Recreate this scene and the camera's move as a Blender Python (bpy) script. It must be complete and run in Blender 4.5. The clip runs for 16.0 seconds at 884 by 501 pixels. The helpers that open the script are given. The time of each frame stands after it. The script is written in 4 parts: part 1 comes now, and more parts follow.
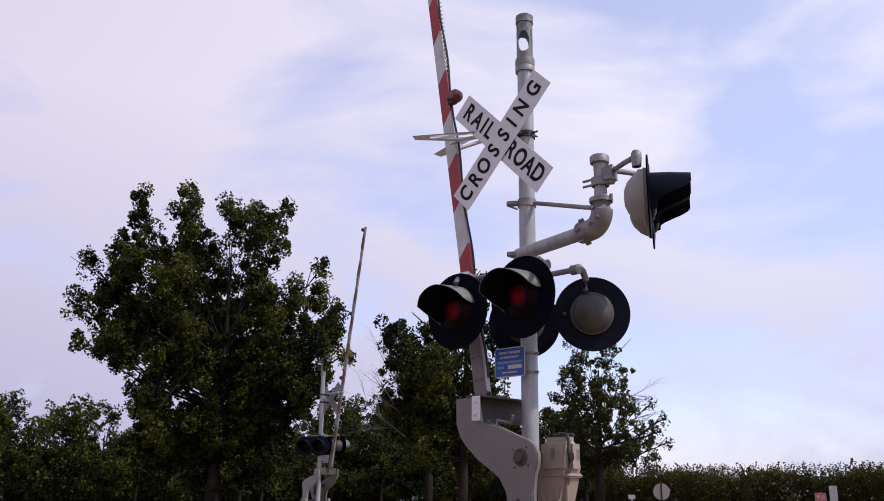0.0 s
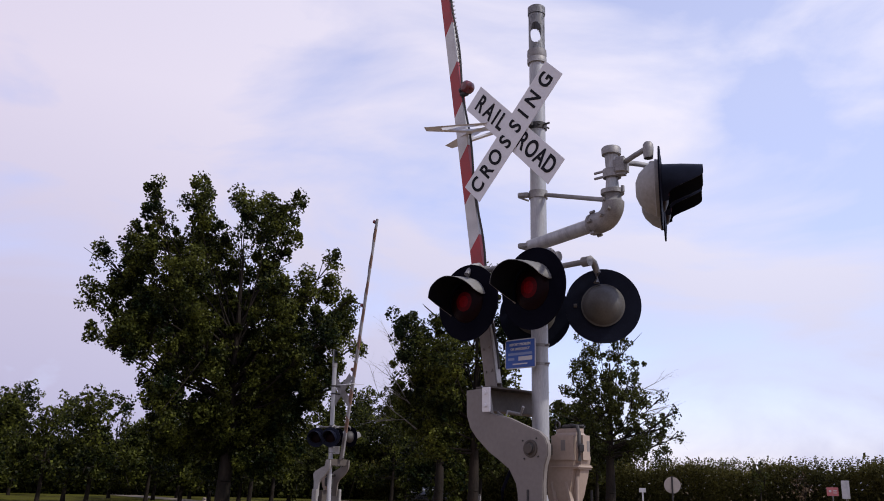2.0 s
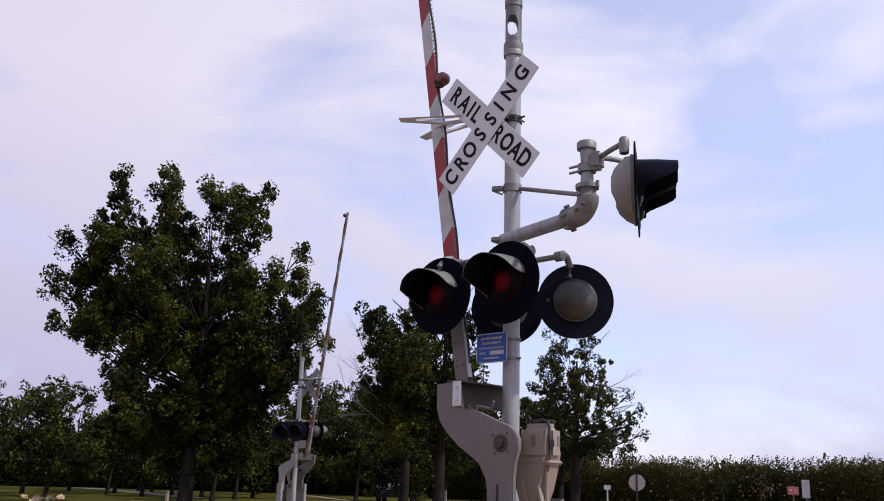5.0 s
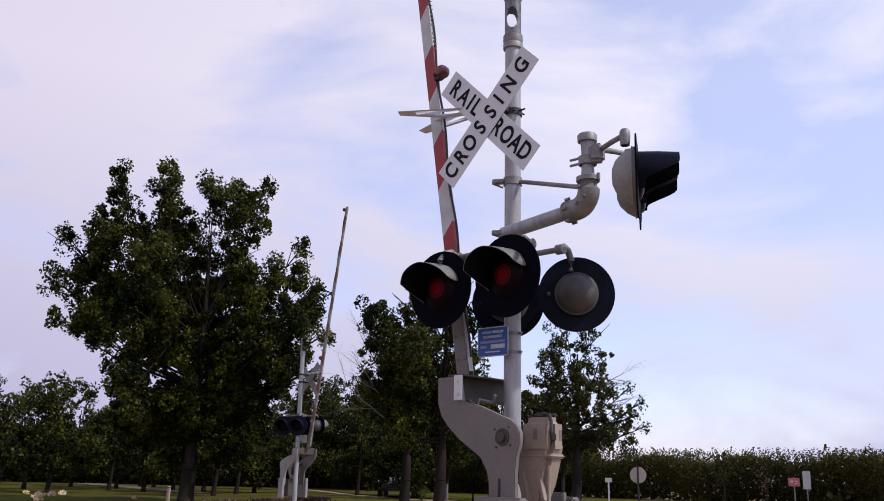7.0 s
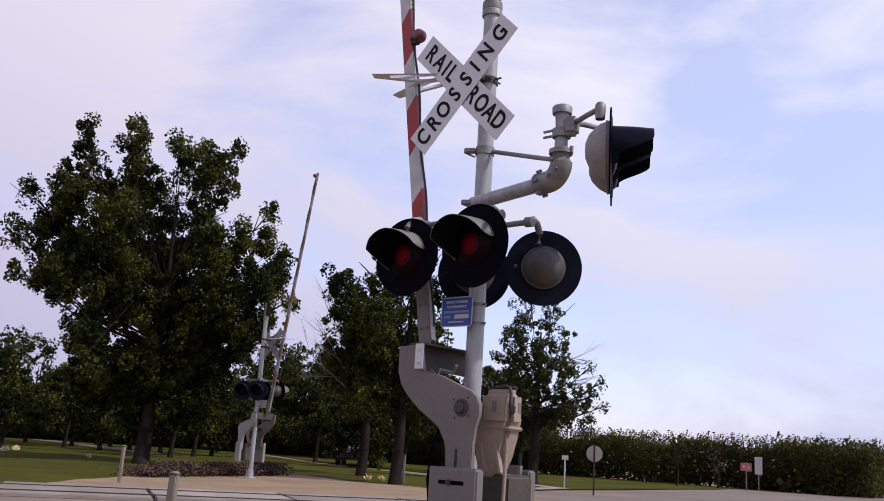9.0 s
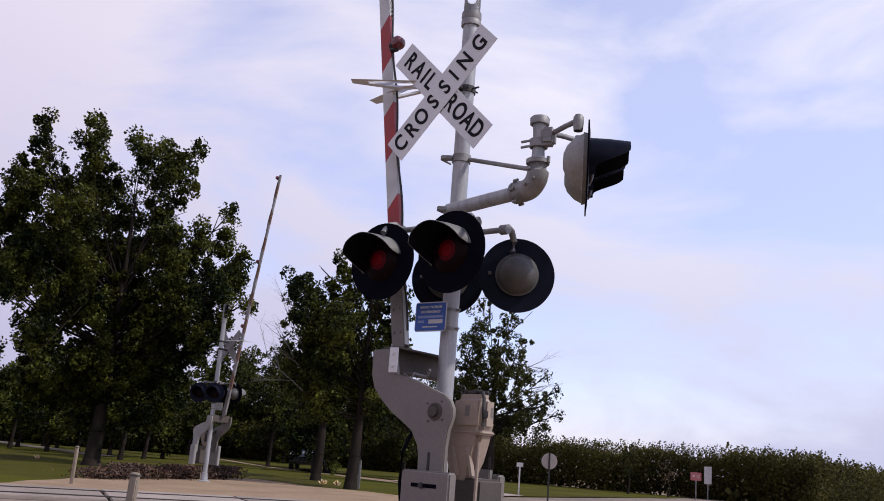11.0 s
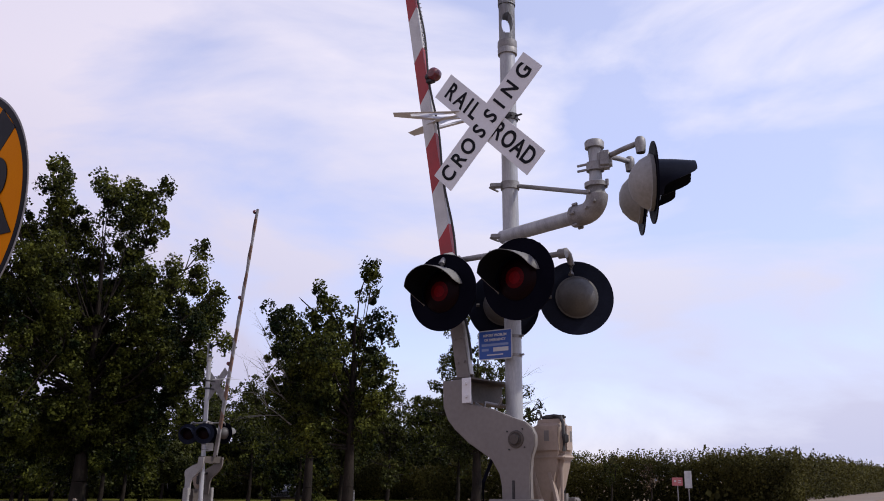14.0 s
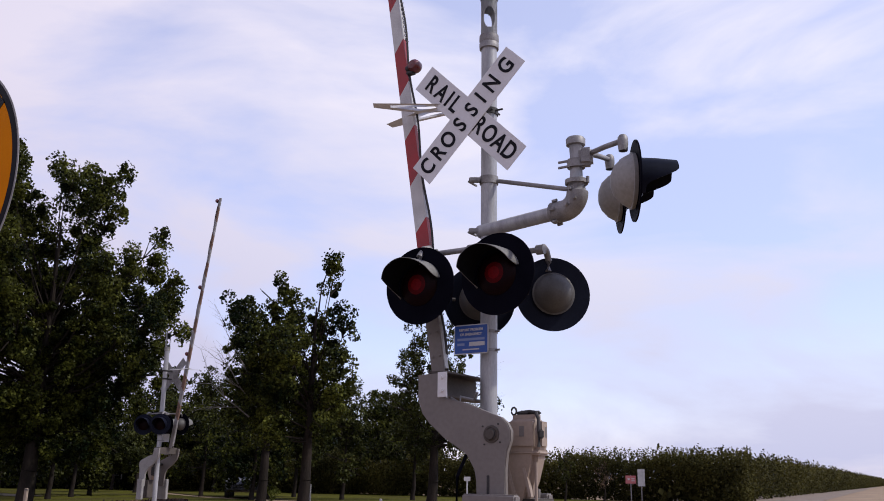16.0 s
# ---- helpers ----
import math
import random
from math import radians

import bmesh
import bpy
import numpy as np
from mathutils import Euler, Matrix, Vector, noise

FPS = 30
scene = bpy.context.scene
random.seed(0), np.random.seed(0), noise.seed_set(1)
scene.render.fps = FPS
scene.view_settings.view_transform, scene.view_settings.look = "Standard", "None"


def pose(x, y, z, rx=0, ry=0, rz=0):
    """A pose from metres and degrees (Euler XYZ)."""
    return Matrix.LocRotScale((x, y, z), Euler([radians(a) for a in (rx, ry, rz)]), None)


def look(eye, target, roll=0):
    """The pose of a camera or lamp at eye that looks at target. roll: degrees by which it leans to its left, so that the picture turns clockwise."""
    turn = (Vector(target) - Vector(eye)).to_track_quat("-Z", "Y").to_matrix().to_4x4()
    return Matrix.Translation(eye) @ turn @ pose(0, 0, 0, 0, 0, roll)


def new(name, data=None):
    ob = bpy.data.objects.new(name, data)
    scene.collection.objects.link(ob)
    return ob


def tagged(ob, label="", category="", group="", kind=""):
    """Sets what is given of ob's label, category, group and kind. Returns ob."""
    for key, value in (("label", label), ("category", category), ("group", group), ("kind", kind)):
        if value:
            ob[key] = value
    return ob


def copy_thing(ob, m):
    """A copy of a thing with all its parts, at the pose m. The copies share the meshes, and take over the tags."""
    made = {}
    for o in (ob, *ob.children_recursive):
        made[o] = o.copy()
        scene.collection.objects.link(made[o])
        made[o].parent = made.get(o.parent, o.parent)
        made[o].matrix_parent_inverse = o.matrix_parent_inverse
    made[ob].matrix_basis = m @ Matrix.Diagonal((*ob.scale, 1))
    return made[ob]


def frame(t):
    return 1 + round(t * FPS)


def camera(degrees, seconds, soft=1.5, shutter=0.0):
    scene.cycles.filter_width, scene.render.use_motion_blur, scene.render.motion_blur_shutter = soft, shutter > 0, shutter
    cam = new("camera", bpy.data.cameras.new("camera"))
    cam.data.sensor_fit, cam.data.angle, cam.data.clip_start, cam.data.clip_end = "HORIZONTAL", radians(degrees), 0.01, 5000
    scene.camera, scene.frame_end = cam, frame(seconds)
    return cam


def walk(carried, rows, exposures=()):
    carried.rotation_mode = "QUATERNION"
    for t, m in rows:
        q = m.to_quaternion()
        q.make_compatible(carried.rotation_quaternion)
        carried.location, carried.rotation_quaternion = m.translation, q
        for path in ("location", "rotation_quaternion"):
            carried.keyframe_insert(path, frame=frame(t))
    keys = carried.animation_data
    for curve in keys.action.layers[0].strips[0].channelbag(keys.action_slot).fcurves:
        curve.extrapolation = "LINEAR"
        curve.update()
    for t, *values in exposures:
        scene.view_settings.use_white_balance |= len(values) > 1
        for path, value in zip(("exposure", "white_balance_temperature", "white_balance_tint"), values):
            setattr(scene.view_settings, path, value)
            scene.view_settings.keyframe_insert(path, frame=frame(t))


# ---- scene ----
cam = camera(52.0, 16.0, 0.95)
PATH = [
    (0, (4.313, -5.292, 1.147), (2.971, -3.901, 1.662), 0.6),
    (0.5, (4.296, -5.271, 1.138), (2.951, -3.881, 1.647), 1.2),
    (1, (4.302, -5.27, 1.133), (2.932, -3.901, 1.632), 0.3),
    (1.5, (4.32, -5.288, 1.128), (2.946, -3.923, 1.626), 1.3),
    (2, (4.318, -5.29, 1.136), (2.955, -3.914, 1.635), 1.0),
    (2.5, (4.293, -5.277, 1.138), (2.939, -3.887, 1.622), 1.5),
    (3, (4.277, -5.276, 1.151), (2.956, -3.855, 1.637), 1.2),
    (3.5, (4.28, -5.278, 1.157), (2.963, -3.856, 1.648), 1.3),
    (4, (4.276, -5.273, 1.157), (2.958, -3.851, 1.648), 1.3),
    (4.2, (4.253, -5.256, 1.129), (2.943, -3.828, 1.624), 1.5),
    (6.5, (4.253, -5.262, 1.122), (2.924, -3.847, 1.604), 1.6),
    (7, (4.232, -5.241, 1.13), (2.915, -3.814, 1.609), 1.2),
    (7.5, (4.231, -5.23, 1.132), (2.919, -3.798, 1.608), 1.1),
    (8, (4.203, -5.201, 1.136), (2.901, -3.752, 1.591), 1.5),
    (8.2, (4.172, -5.156, 1.135), (2.887, -3.688, 1.574), 2.2),
    (10.3, (4.19, -5.191, 1.064), (2.921, -3.703, 1.48), 4.5),
    (10.5, (4.178, -5.218, 1.065), (2.93, -3.714, 1.49), 4.3),
    (11, (4.113, -5.3, 1.079), (2.917, -3.76, 1.524), 4.3),
    (11.5, (4.056, -5.29, 1.087), (2.88, -3.732, 1.522), 5.0),
    (12, (4.051, -5.302, 1.11), (2.895, -3.726, 1.536), 4.5),
    (12.5, (4.024, -5.337, 1.109), (2.836, -3.779, 1.511), 4.6),
    (13, (3.851, -5.453, 1.066), (2.688, -3.903, 1.56), 1.4),
    (13.5, (3.629, -5.592, 1.114), (2.487, -4.042, 1.654), 2.1),
    (14, (3.501, -5.796, 1.103), (2.394, -4.205, 1.597), -0.0),
    (14.5, (3.408, -5.909, 1.119), (2.324, -4.289, 1.569), 0.2),
    (15, (3.35, -5.935, 1.117), (2.306, -4.296, 1.589), 0.2),
    (15.5, (3.363, -5.908, 1.09), (2.323, -4.273, 1.584), 1.3),
    (16, (3.359, -5.842, 1.095), (2.327, -4.199, 1.58), 0.8),
]
walk(cam, [(t, look(eye, target, roll)) for t, eye, target, roll in PATH])

# world, sun
SUN_EL, SUN_AZ = radians(48), radians(68)
world = bpy.data.worlds.new("sky")
scene.world = world
world.use_nodes = True
wn, wl = world.node_tree.nodes, world.node_tree.links
wn.clear()
w_out = wn.new("ShaderNodeOutputWorld")
w_sky = wn.new("ShaderNodeTexSky")
w_sky.sky_type, w_sky.sun_disc = "NISHITA", False
w_sky.sun_elevation, w_sky.sun_rotation = SUN_EL, SUN_AZ
w_sky.air_density, w_sky.dust_density, w_sky.ozone_density = 1.0, 0.4, 3.0
w_blue = wn.new("ShaderNodeBackground")
w_blue.inputs[1].default_value = 0.24
w_white = wn.new("ShaderNodeBackground")
w_white.inputs[1].default_value = 1.1
w_tc = wn.new("ShaderNodeTexCoord")
w_map = wn.new("ShaderNodeMapping")
w_map.inputs["Scale"].default_value = (1.6, 1.6, 4.5)
w_map.inputs["Rotation"].default_value = (0.25, -0.2, 0.6)
w_map.inputs["Location"].default_value = (0.3, 1.7, 0.2)
w_n1 = wn.new("ShaderNodeTexNoise")
w_n1.inputs["Scale"].default_value = 1.9
w_n1.inputs["Detail"].default_value = 7
w_n1.inputs["Roughness"].default_value = 0.52
w_n1.inputs["Distortion"].default_value = 0.5
w_ramp = wn.new("ShaderNodeValToRGB")
w_ramp.color_ramp.elements[0].position, w_ramp.color_ramp.elements[0].color = 0.36, (0.42, 0.42, 0.42, 1)
w_ramp.color_ramp.elements[1].position, w_ramp.color_ramp.elements[1].color = 0.60, (1, 1, 1, 1)
w_mix = wn.new("ShaderNodeMixShader")
wl.new(w_tc.outputs["Generated"], w_map.inputs[0])
wl.new(w_map.outputs[0], w_n1.inputs["Vector"])
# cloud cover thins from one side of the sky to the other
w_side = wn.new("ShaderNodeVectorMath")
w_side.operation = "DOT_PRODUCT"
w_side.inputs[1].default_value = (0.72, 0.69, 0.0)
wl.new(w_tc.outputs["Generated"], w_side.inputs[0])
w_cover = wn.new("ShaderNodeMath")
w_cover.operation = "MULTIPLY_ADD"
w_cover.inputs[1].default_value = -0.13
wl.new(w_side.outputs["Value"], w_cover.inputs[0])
w_low = wn.new("ShaderNodeMapRange")
w_low.inputs["From Min"].default_value, w_low.inputs["From Max"].default_value = 0.02, 0.34
w_low.inputs["To Min"].default_value, w_low.inputs["To Max"].default_value = 0.13, 0.0
w_sep = wn.new("ShaderNodeSeparateXYZ")
wl.new(w_tc.outputs["Generated"], w_sep.inputs[0])
wl.new(w_sep.outputs["Z"], w_low.inputs["Value"])
w_sum = wn.new("ShaderNodeMath")
wl.new(w_n1.outputs["Fac"], w_sum.inputs[0])
wl.new(w_low.outputs[0], w_sum.inputs[1])
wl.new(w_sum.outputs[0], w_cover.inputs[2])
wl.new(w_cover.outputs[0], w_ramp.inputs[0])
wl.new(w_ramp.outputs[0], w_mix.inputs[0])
w_tint = wn.new("ShaderNodeMix")
w_tint.data_type, w_tint.blend_type = "RGBA", "MULTIPLY"
w_tint.inputs["Factor"].default_value = 1.0
w_tint.inputs[7].default_value = (1.0, 0.86, 1.0, 1)
wl.new(w_sky.outputs[0], w_tint.inputs[6])
wl.new(w_tint.outputs[2], w_blue.inputs[0])
wl.new(w_blue.outputs[0], w_mix.inputs[1])
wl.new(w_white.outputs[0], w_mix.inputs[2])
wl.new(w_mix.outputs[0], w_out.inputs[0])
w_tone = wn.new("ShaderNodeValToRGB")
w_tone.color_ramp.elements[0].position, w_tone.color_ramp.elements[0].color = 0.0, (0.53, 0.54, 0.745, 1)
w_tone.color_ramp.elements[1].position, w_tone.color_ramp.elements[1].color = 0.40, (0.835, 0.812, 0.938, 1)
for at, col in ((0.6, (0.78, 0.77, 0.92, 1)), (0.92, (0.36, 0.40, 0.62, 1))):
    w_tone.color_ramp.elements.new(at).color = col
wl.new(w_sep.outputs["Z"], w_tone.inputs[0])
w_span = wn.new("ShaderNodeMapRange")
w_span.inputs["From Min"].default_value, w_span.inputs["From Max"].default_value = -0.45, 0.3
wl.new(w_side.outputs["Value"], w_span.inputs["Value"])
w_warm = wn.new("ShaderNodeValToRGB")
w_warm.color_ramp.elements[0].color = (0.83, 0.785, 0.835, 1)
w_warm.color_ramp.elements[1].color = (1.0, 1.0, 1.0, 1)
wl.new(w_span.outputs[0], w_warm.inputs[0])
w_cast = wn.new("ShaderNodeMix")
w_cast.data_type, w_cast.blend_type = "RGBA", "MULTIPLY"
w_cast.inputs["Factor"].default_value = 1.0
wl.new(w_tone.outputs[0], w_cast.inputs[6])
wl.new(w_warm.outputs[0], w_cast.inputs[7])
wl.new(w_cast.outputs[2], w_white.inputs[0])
sun = new("sun", bpy.data.lights.new("sun", "SUN"))
sun.data.energy, sun.data.angle, sun.data.color = 3.0, radians(1.2), (1.0, 0.95, 0.88)
SUN_TO = Vector((math.sin(SUN_AZ) * math.cos(SUN_EL), math.cos(SUN_AZ) * math.cos(SUN_EL), math.sin(SUN_EL)))
sun.matrix_world = look(SUN_TO * 60, (0, 0, 0))


# materials
def mat(name, col, col2=None, rough=0.6, metal=0.0, scale=4.0, fine=60.0, bump=0.15, depth=0.005, coat=0.0, amount=(0.35, 0.65), stretch=(1, 1, 1), island=0.0, obj=0.0, trans=0.0, spec=0.5):
    """Two colours mixed by a coarse and a fine noise, with a fine relief."""
    m = bpy.data.materials.new(name)
    m.use_nodes = True
    n, l = m.node_tree.nodes, m.node_tree.links
    b = n["Principled BSDF"]
    b.inputs["Metallic"].default_value = metal
    b.inputs["Coat Weight"].default_value = coat
    b.inputs["Specular IOR Level"].default_value = spec
    col2 = col2 or tuple(c * 0.72 for c in col)
    tc = n.new("ShaderNodeTexCoord")
    mp = n.new("ShaderNodeMapping")
    mp.inputs["Scale"].default_value = stretch
    l.new(tc.outputs["Object"], mp.inputs[0])
    a = n.new("ShaderNodeTexNoise")
    a.inputs["Scale"].default_value, a.inputs["Detail"].default_value = scale, 6
    f = n.new("ShaderNodeTexNoise")
    f.inputs["Scale"].default_value, f.inputs["Detail"].default_value = fine, 4
    for s in (a, f):
        l.new(mp.outputs[0], s.inputs["Vector"])
    add = n.new("ShaderNodeMath")
    add.operation = "MULTIPLY_ADD"
    add.inputs[1].default_value = 0.35
    l.new(f.outputs["Fac"], add.inputs[0])
    sc = n.new("ShaderNodeMath")
    sc.operation = "MULTIPLY"
    sc.inputs[1].default_value = 0.65
    l.new(a.outputs["Fac"], sc.inputs[0])
    l.new(sc.outputs[0], add.inputs[2])
    r = n.new("ShaderNodeValToRGB")
    r.color_ramp.elements[0].position, r.color_ramp.elements[0].color = amount[0], (*col2, 1)
    r.color_ramp.elements[1].position, r.color_ramp.elements[1].color = amount[1], (*col, 1)
    l.new(add.outputs[0], r.inputs[0])
    out = r.outputs[0]
    if island or obj:
        h = n.new("ShaderNodeHueSaturation")
        v = n.new("ShaderNodeMapRange")
        src = n.new("ShaderNodeNewGeometry").outputs["Random Per Island"] if island else n.new("ShaderNodeObjectInfo").outputs["Random"]
        k = island or obj
        v.inputs["To Min"].default_value, v.inputs["To Max"].default_value = 1 - k, 1 + k
        l.new(src, v.inputs["Value"])
        l.new(v.outputs[0], h.inputs["Value"])
        l.new(out, h.inputs["Color"])
        out = h.outputs[0]
    l.new(out, b.inputs["Base Color"])
    rr = n.new("ShaderNodeMapRange")
    rr.inputs["To Min"].default_value, rr.inputs["To Max"].default_value = max(0.02, rough - 0.1), min(1, rough + 0.1)
    l.new(a.outputs["Fac"], rr.inputs["Value"])
    l.new(rr.outputs[0], b.inputs["Roughness"])
    if bump:
        bp = n.new("ShaderNodeBump")
        bp.inputs["Strength"].default_value, bp.inputs["Distance"].default_value = bump, depth
        l.new(f.outputs["Fac"], bp.inputs["Height"])
        l.new(bp.outputs[0], b.inputs["Normal"])
    if trans:
        t = n.new("ShaderNodeBsdfTranslucent")
        mx = n.new("ShaderNodeMixShader")
        mx.inputs[0].default_value = trans
        l.new(out, t.inputs["Color"])
        l.new(b.outputs[0], mx.inputs[1])
        l.new(t.outputs[0], mx.inputs[2])
        l.new(mx.outputs[0], n["Material Output"].inputs["Surface"])
    return m


M_MAST = mat("aluminium_mast", (0.4, 0.4, 0.41), (0.24, 0.24, 0.25), 0.45, 0.2, 5, 70, 0.08, stretch=(3, 3, 0.4))
M_GALV = mat("galvanised_grey", (0.28, 0.27, 0.27), (0.14, 0.132, 0.13), 0.55, 0.3, 9, 90, 0.12)
M_SIGN = mat("white_sign_sheet", (0.68, 0.67, 0.68), (0.54, 0.53, 0.54), 0.45, 0.0, 2.5, 60, 0.02, amount=(0.25, 0.75))
M_BLACK = mat("black_enamel", (0.004, 0.004, 0.008), (0.002, 0.002, 0.005), 0.5, 0.0, 6, 90, 0.05, spec=0.015)
M_HOOD = mat("weathered_black_visor", (0.008, 0.01, 0.02), (0.004, 0.005, 0.011), 0.45, 0.0, 6, 90, 0.05, spec=0.06)
M_VISOR = mat("faded_black_visor", (0.2, 0.195, 0.19), (0.12, 0.117, 0.115), 0.5, 0.0, 5, 60, 0.05, spec=0.25)
M_INNER = mat("black_visor_lining", (0.006, 0.006, 0.008), (0.004, 0.004, 0.005), 0.6, 0.0, 8, 90, 0.05, spec=0.05)
# reflector glow painted into the lens: red centre, darker colours outwards
M_LENS = mat("red_lens_glow_centre", (0.13, 0.002, 0.004), (0.09, 0.0015, 0.003), 0.35, 0.0, 60, 160, 0.2, 0.002, spec=0.06)
M_LENS_D = mat("red_lens_painted_dim", (0.007, 0.001, 0.002), (0.004, 0.001, 0.0015), 0.4, 0.0, 60, 160, 0.3, 0.002, spec=0.06)
M_LENS_M = mat("red_lens_glow_edge", (0.07, 0.0015, 0.003), (0.045, 0.001, 0.002), 0.35, 0.0, 60, 160, 0.3, 0.002, spec=0.06)
M_DOME = mat("grey_cast_dome", (0.085, 0.08, 0.076), (0.05, 0.046, 0.043), 0.6, 0.1, 4, 70, 0.06)
M_DOME_W = mat("pale_cast_dome", (0.29, 0.28, 0.27), (0.18, 0.168, 0.155), 0.55, 0.05, 3, 40, 0.02)
M_RED = mat("red_reflective_sheet", (0.34, 0.012, 0.018), (0.22, 0.01, 0.012), 0.4, 0, 5, 120, 0.05)
M_WHITE = mat("white_reflective_sheet", (0.55, 0.54, 0.53), (0.38, 0.37, 0.37), 0.4, 0, 5, 120, 0.05)
M_LAMP = mat("red_gate_lamp", (0.13, 0.004, 0.01), (0.07, 0.003, 0.006), 0.3, 0, 20, 90, 0.1, coat=0.3)
M_PLATE = mat("dull_silver_plate", (0.2, 0.178, 0.165), (0.11, 0.096, 0.088), 0.6, 0.1, 2.2, 35, 0.04, amount=(0.2, 0.8))
# dark steel of the pivot nut; on channel and box it imitates shade
M_PLATE_D = mat("brown_grey_steel", (0.085, 0.07, 0.06), (0.045, 0.036, 0.03), 0.75, 0.1, 4, 60, 0.1)
M_BEIGE = mat("beige_cast_housing", (0.36, 0.285, 0.23), (0.22, 0.165, 0.13), 0.6, 0.0, 2.5, 40, 0.04, amount=(0.22, 0.75))
# brown for the far arm's red stripes, shade put into the colour
M_STRIPE_SHADE = mat("shaded_red_stripe", (0.2, 0.11, 0.07), (0.09, 0.06, 0.05), 0.75, 0.3, 14, 90, 0.25)
M_DARK = mat("dark_steel", (0.05, 0.045, 0.045), (0.02, 0.02, 0.02), 0.6, 0.4, 14, 90, 0.2)
M_BLUE = mat("blue_sign_sheet", (0.012, 0.075, 0.34), (0.01, 0.055, 0.26), 0.4, 0, 4, 90, 0.04)
M_PRINT = mat("pale_blue_print", (0.2, 0.25, 0.42), (0.15, 0.2, 0.36), 0.5, 0, 4, 90, 0.02)
M_YELLOW = mat("amber_sign_sheet", (0.62, 0.2, 0.0), (0.54, 0.16, 0.0), 0.7, 0, 3, 140, 0.04, spec=0.08)
M_INK = mat("black_sign_ink", (0.006, 0.006, 0.01), (0.003, 0.003, 0.005), 0.5, 0, 8, 100, 0.03, spec=0.12)
M_WOOD = mat("weathered_wood", (0.32, 0.26, 0.2), (0.18, 0.14, 0.1), 0.85, 0, 6, 60, 0.4, stretch=(1, 1, 0.15))
M_BARK = mat("bark", (0.03, 0.023, 0.019), (0.012, 0.01, 0.008), 0.9, 0, 5, 30, 0.7, 0.02, stretch=(1, 1, 0.3), spec=0.1)
# light painted into the leaves: yellow-green sunlit patches, near-black shaded ones
M_LEAF = mat("dark_green_leaf_lit_patches", (0.082, 0.088, 0.016), (0.006, 0.011, 0.004), 0.45, 0, 0.8, 4, 0, island=0.8, trans=0.25, spec=0.06, amount=(0.42, 0.6))
M_LEAF2 = mat("olive_leaf", (0.066, 0.07, 0.016), (0.014, 0.018, 0.006), 0.5, 0, 0.6, 4, 0, island=0.65, trans=0.22, spec=0.08)
M_LEAF3 = mat("orchard_leaf", (0.095, 0.084, 0.022), (0.024, 0.025, 0.009), 0.55, 0, 0.22, 4, 0, island=0.55, trans=0.2, spec=0.05)
M_DIRT = mat("dry_dirt", (0.3, 0.22, 0.15), (0.2, 0.145, 0.1), 0.95, 0, 0.35, 9, 0.5, 0.02, spec=0.1)
M_SAND = mat("pale_sand", (0.33, 0.235, 0.155), (0.22, 0.155, 0.1), 0.95, 0, 0.9, 14, 0.5, 0.02, spec=0.1)
M_ROAD = mat("worn_asphalt", (0.24, 0.19, 0.155), (0.16, 0.128, 0.105), 0.9, 0, 0.4, 60, 0.35, 0.01, spec=0.15)
M_CONC = mat("pale_concrete", (0.33, 0.275, 0.24), (0.22, 0.18, 0.155), 0.9, 0, 1.4, 50, 0.3, 0.008, obj=0.2, spec=0.15)
# dark tone and brown patches imitate the shade that trees cast on grass
M_LAWN = mat("lawn", (0.085, 0.088, 0.01), (0.05, 0.042, 0.016), 0.95, 0, 0.35, 30, 0.8, 0.04, spec=0.03)
M_RAIL = mat("rail_steel", (0.1, 0.075, 0.06), (0.05, 0.04, 0.035), 0.5, 0.6, 8, 60, 0.15)
M_PATH = mat("brown_path", (0.2, 0.165, 0.13), (0.13, 0.105, 0.085), 0.9, 0, 0.8, 30, 0.3)
M_PETAL = mat("flower_petals", (0.8, 0.76, 0.68), (0.7, 0.42, 0.06), 0.7, 0, 6, 20, 0, island=0.3)


# mesh tools
def shade(me, ang=0.7):
    for p in me.polygons:
        p.use_smooth = True
    me.set_sharp_from_angle(angle=ang)


def part(name, bm, material, parent, label="", smooth=True):
    me = bpy.data.meshes.new(name)
    bmesh.ops.recalc_face_normals(bm, faces=bm.faces)
    bm.to_mesh(me)
    bm.free()
    for mm in (material if isinstance(material, (list, tuple)) else [material]):
        me.materials.append(mm)
    if smooth:
        shade(me)
    ob = new(name, me)
    ob.parent = parent
    if label:
        tagged(ob, label)
    return ob


def thing(name, at, label, category, group="", kind=""):
    ob = new(name)
    ob.location = at
    ob.empty_display_size = 0.1
    return tagged(ob, label, category, group, kind)


def xf(bm, vs, m):
    bmesh.ops.transform(bm, matrix=m, verts=vs)


def tube(bm, a, b, r0, r1=None, seg=16, caps=True):
    a, b = Vector(a), Vector(b)
    d = b - a
    g = bmesh.ops.create_cone(bm, cap_ends=caps, segments=seg, radius1=r0, radius2=r0 if r1 is None else r1, depth=d.length)
    xf(bm, g["verts"], Matrix.Translation((a + b) / 2) @ d.to_track_quat("Z", "Y").to_matrix().to_4x4())
    return g["verts"]


def box(bm, c, s, rz=0.0, bev=0.0, m=None):
    g = bmesh.ops.create_cube(bm, size=1)
    vs = g["verts"]
    xf(bm, vs, Matrix.Diagonal((*s, 1)))
    if bev:
        es = list({e for v in vs for e in v.link_edges})
        r = bmesh.ops.bevel(bm, geom=es, offset=bev, segments=3, affect="EDGES")
        vs = list({v for f in r["faces"] for v in f.verts} | {v for v in vs if v.is_valid})
    xf(bm, vs, Matrix.Translation(c) @ (m or pose(0, 0, 0, 0, 0, rz)))
    return vs


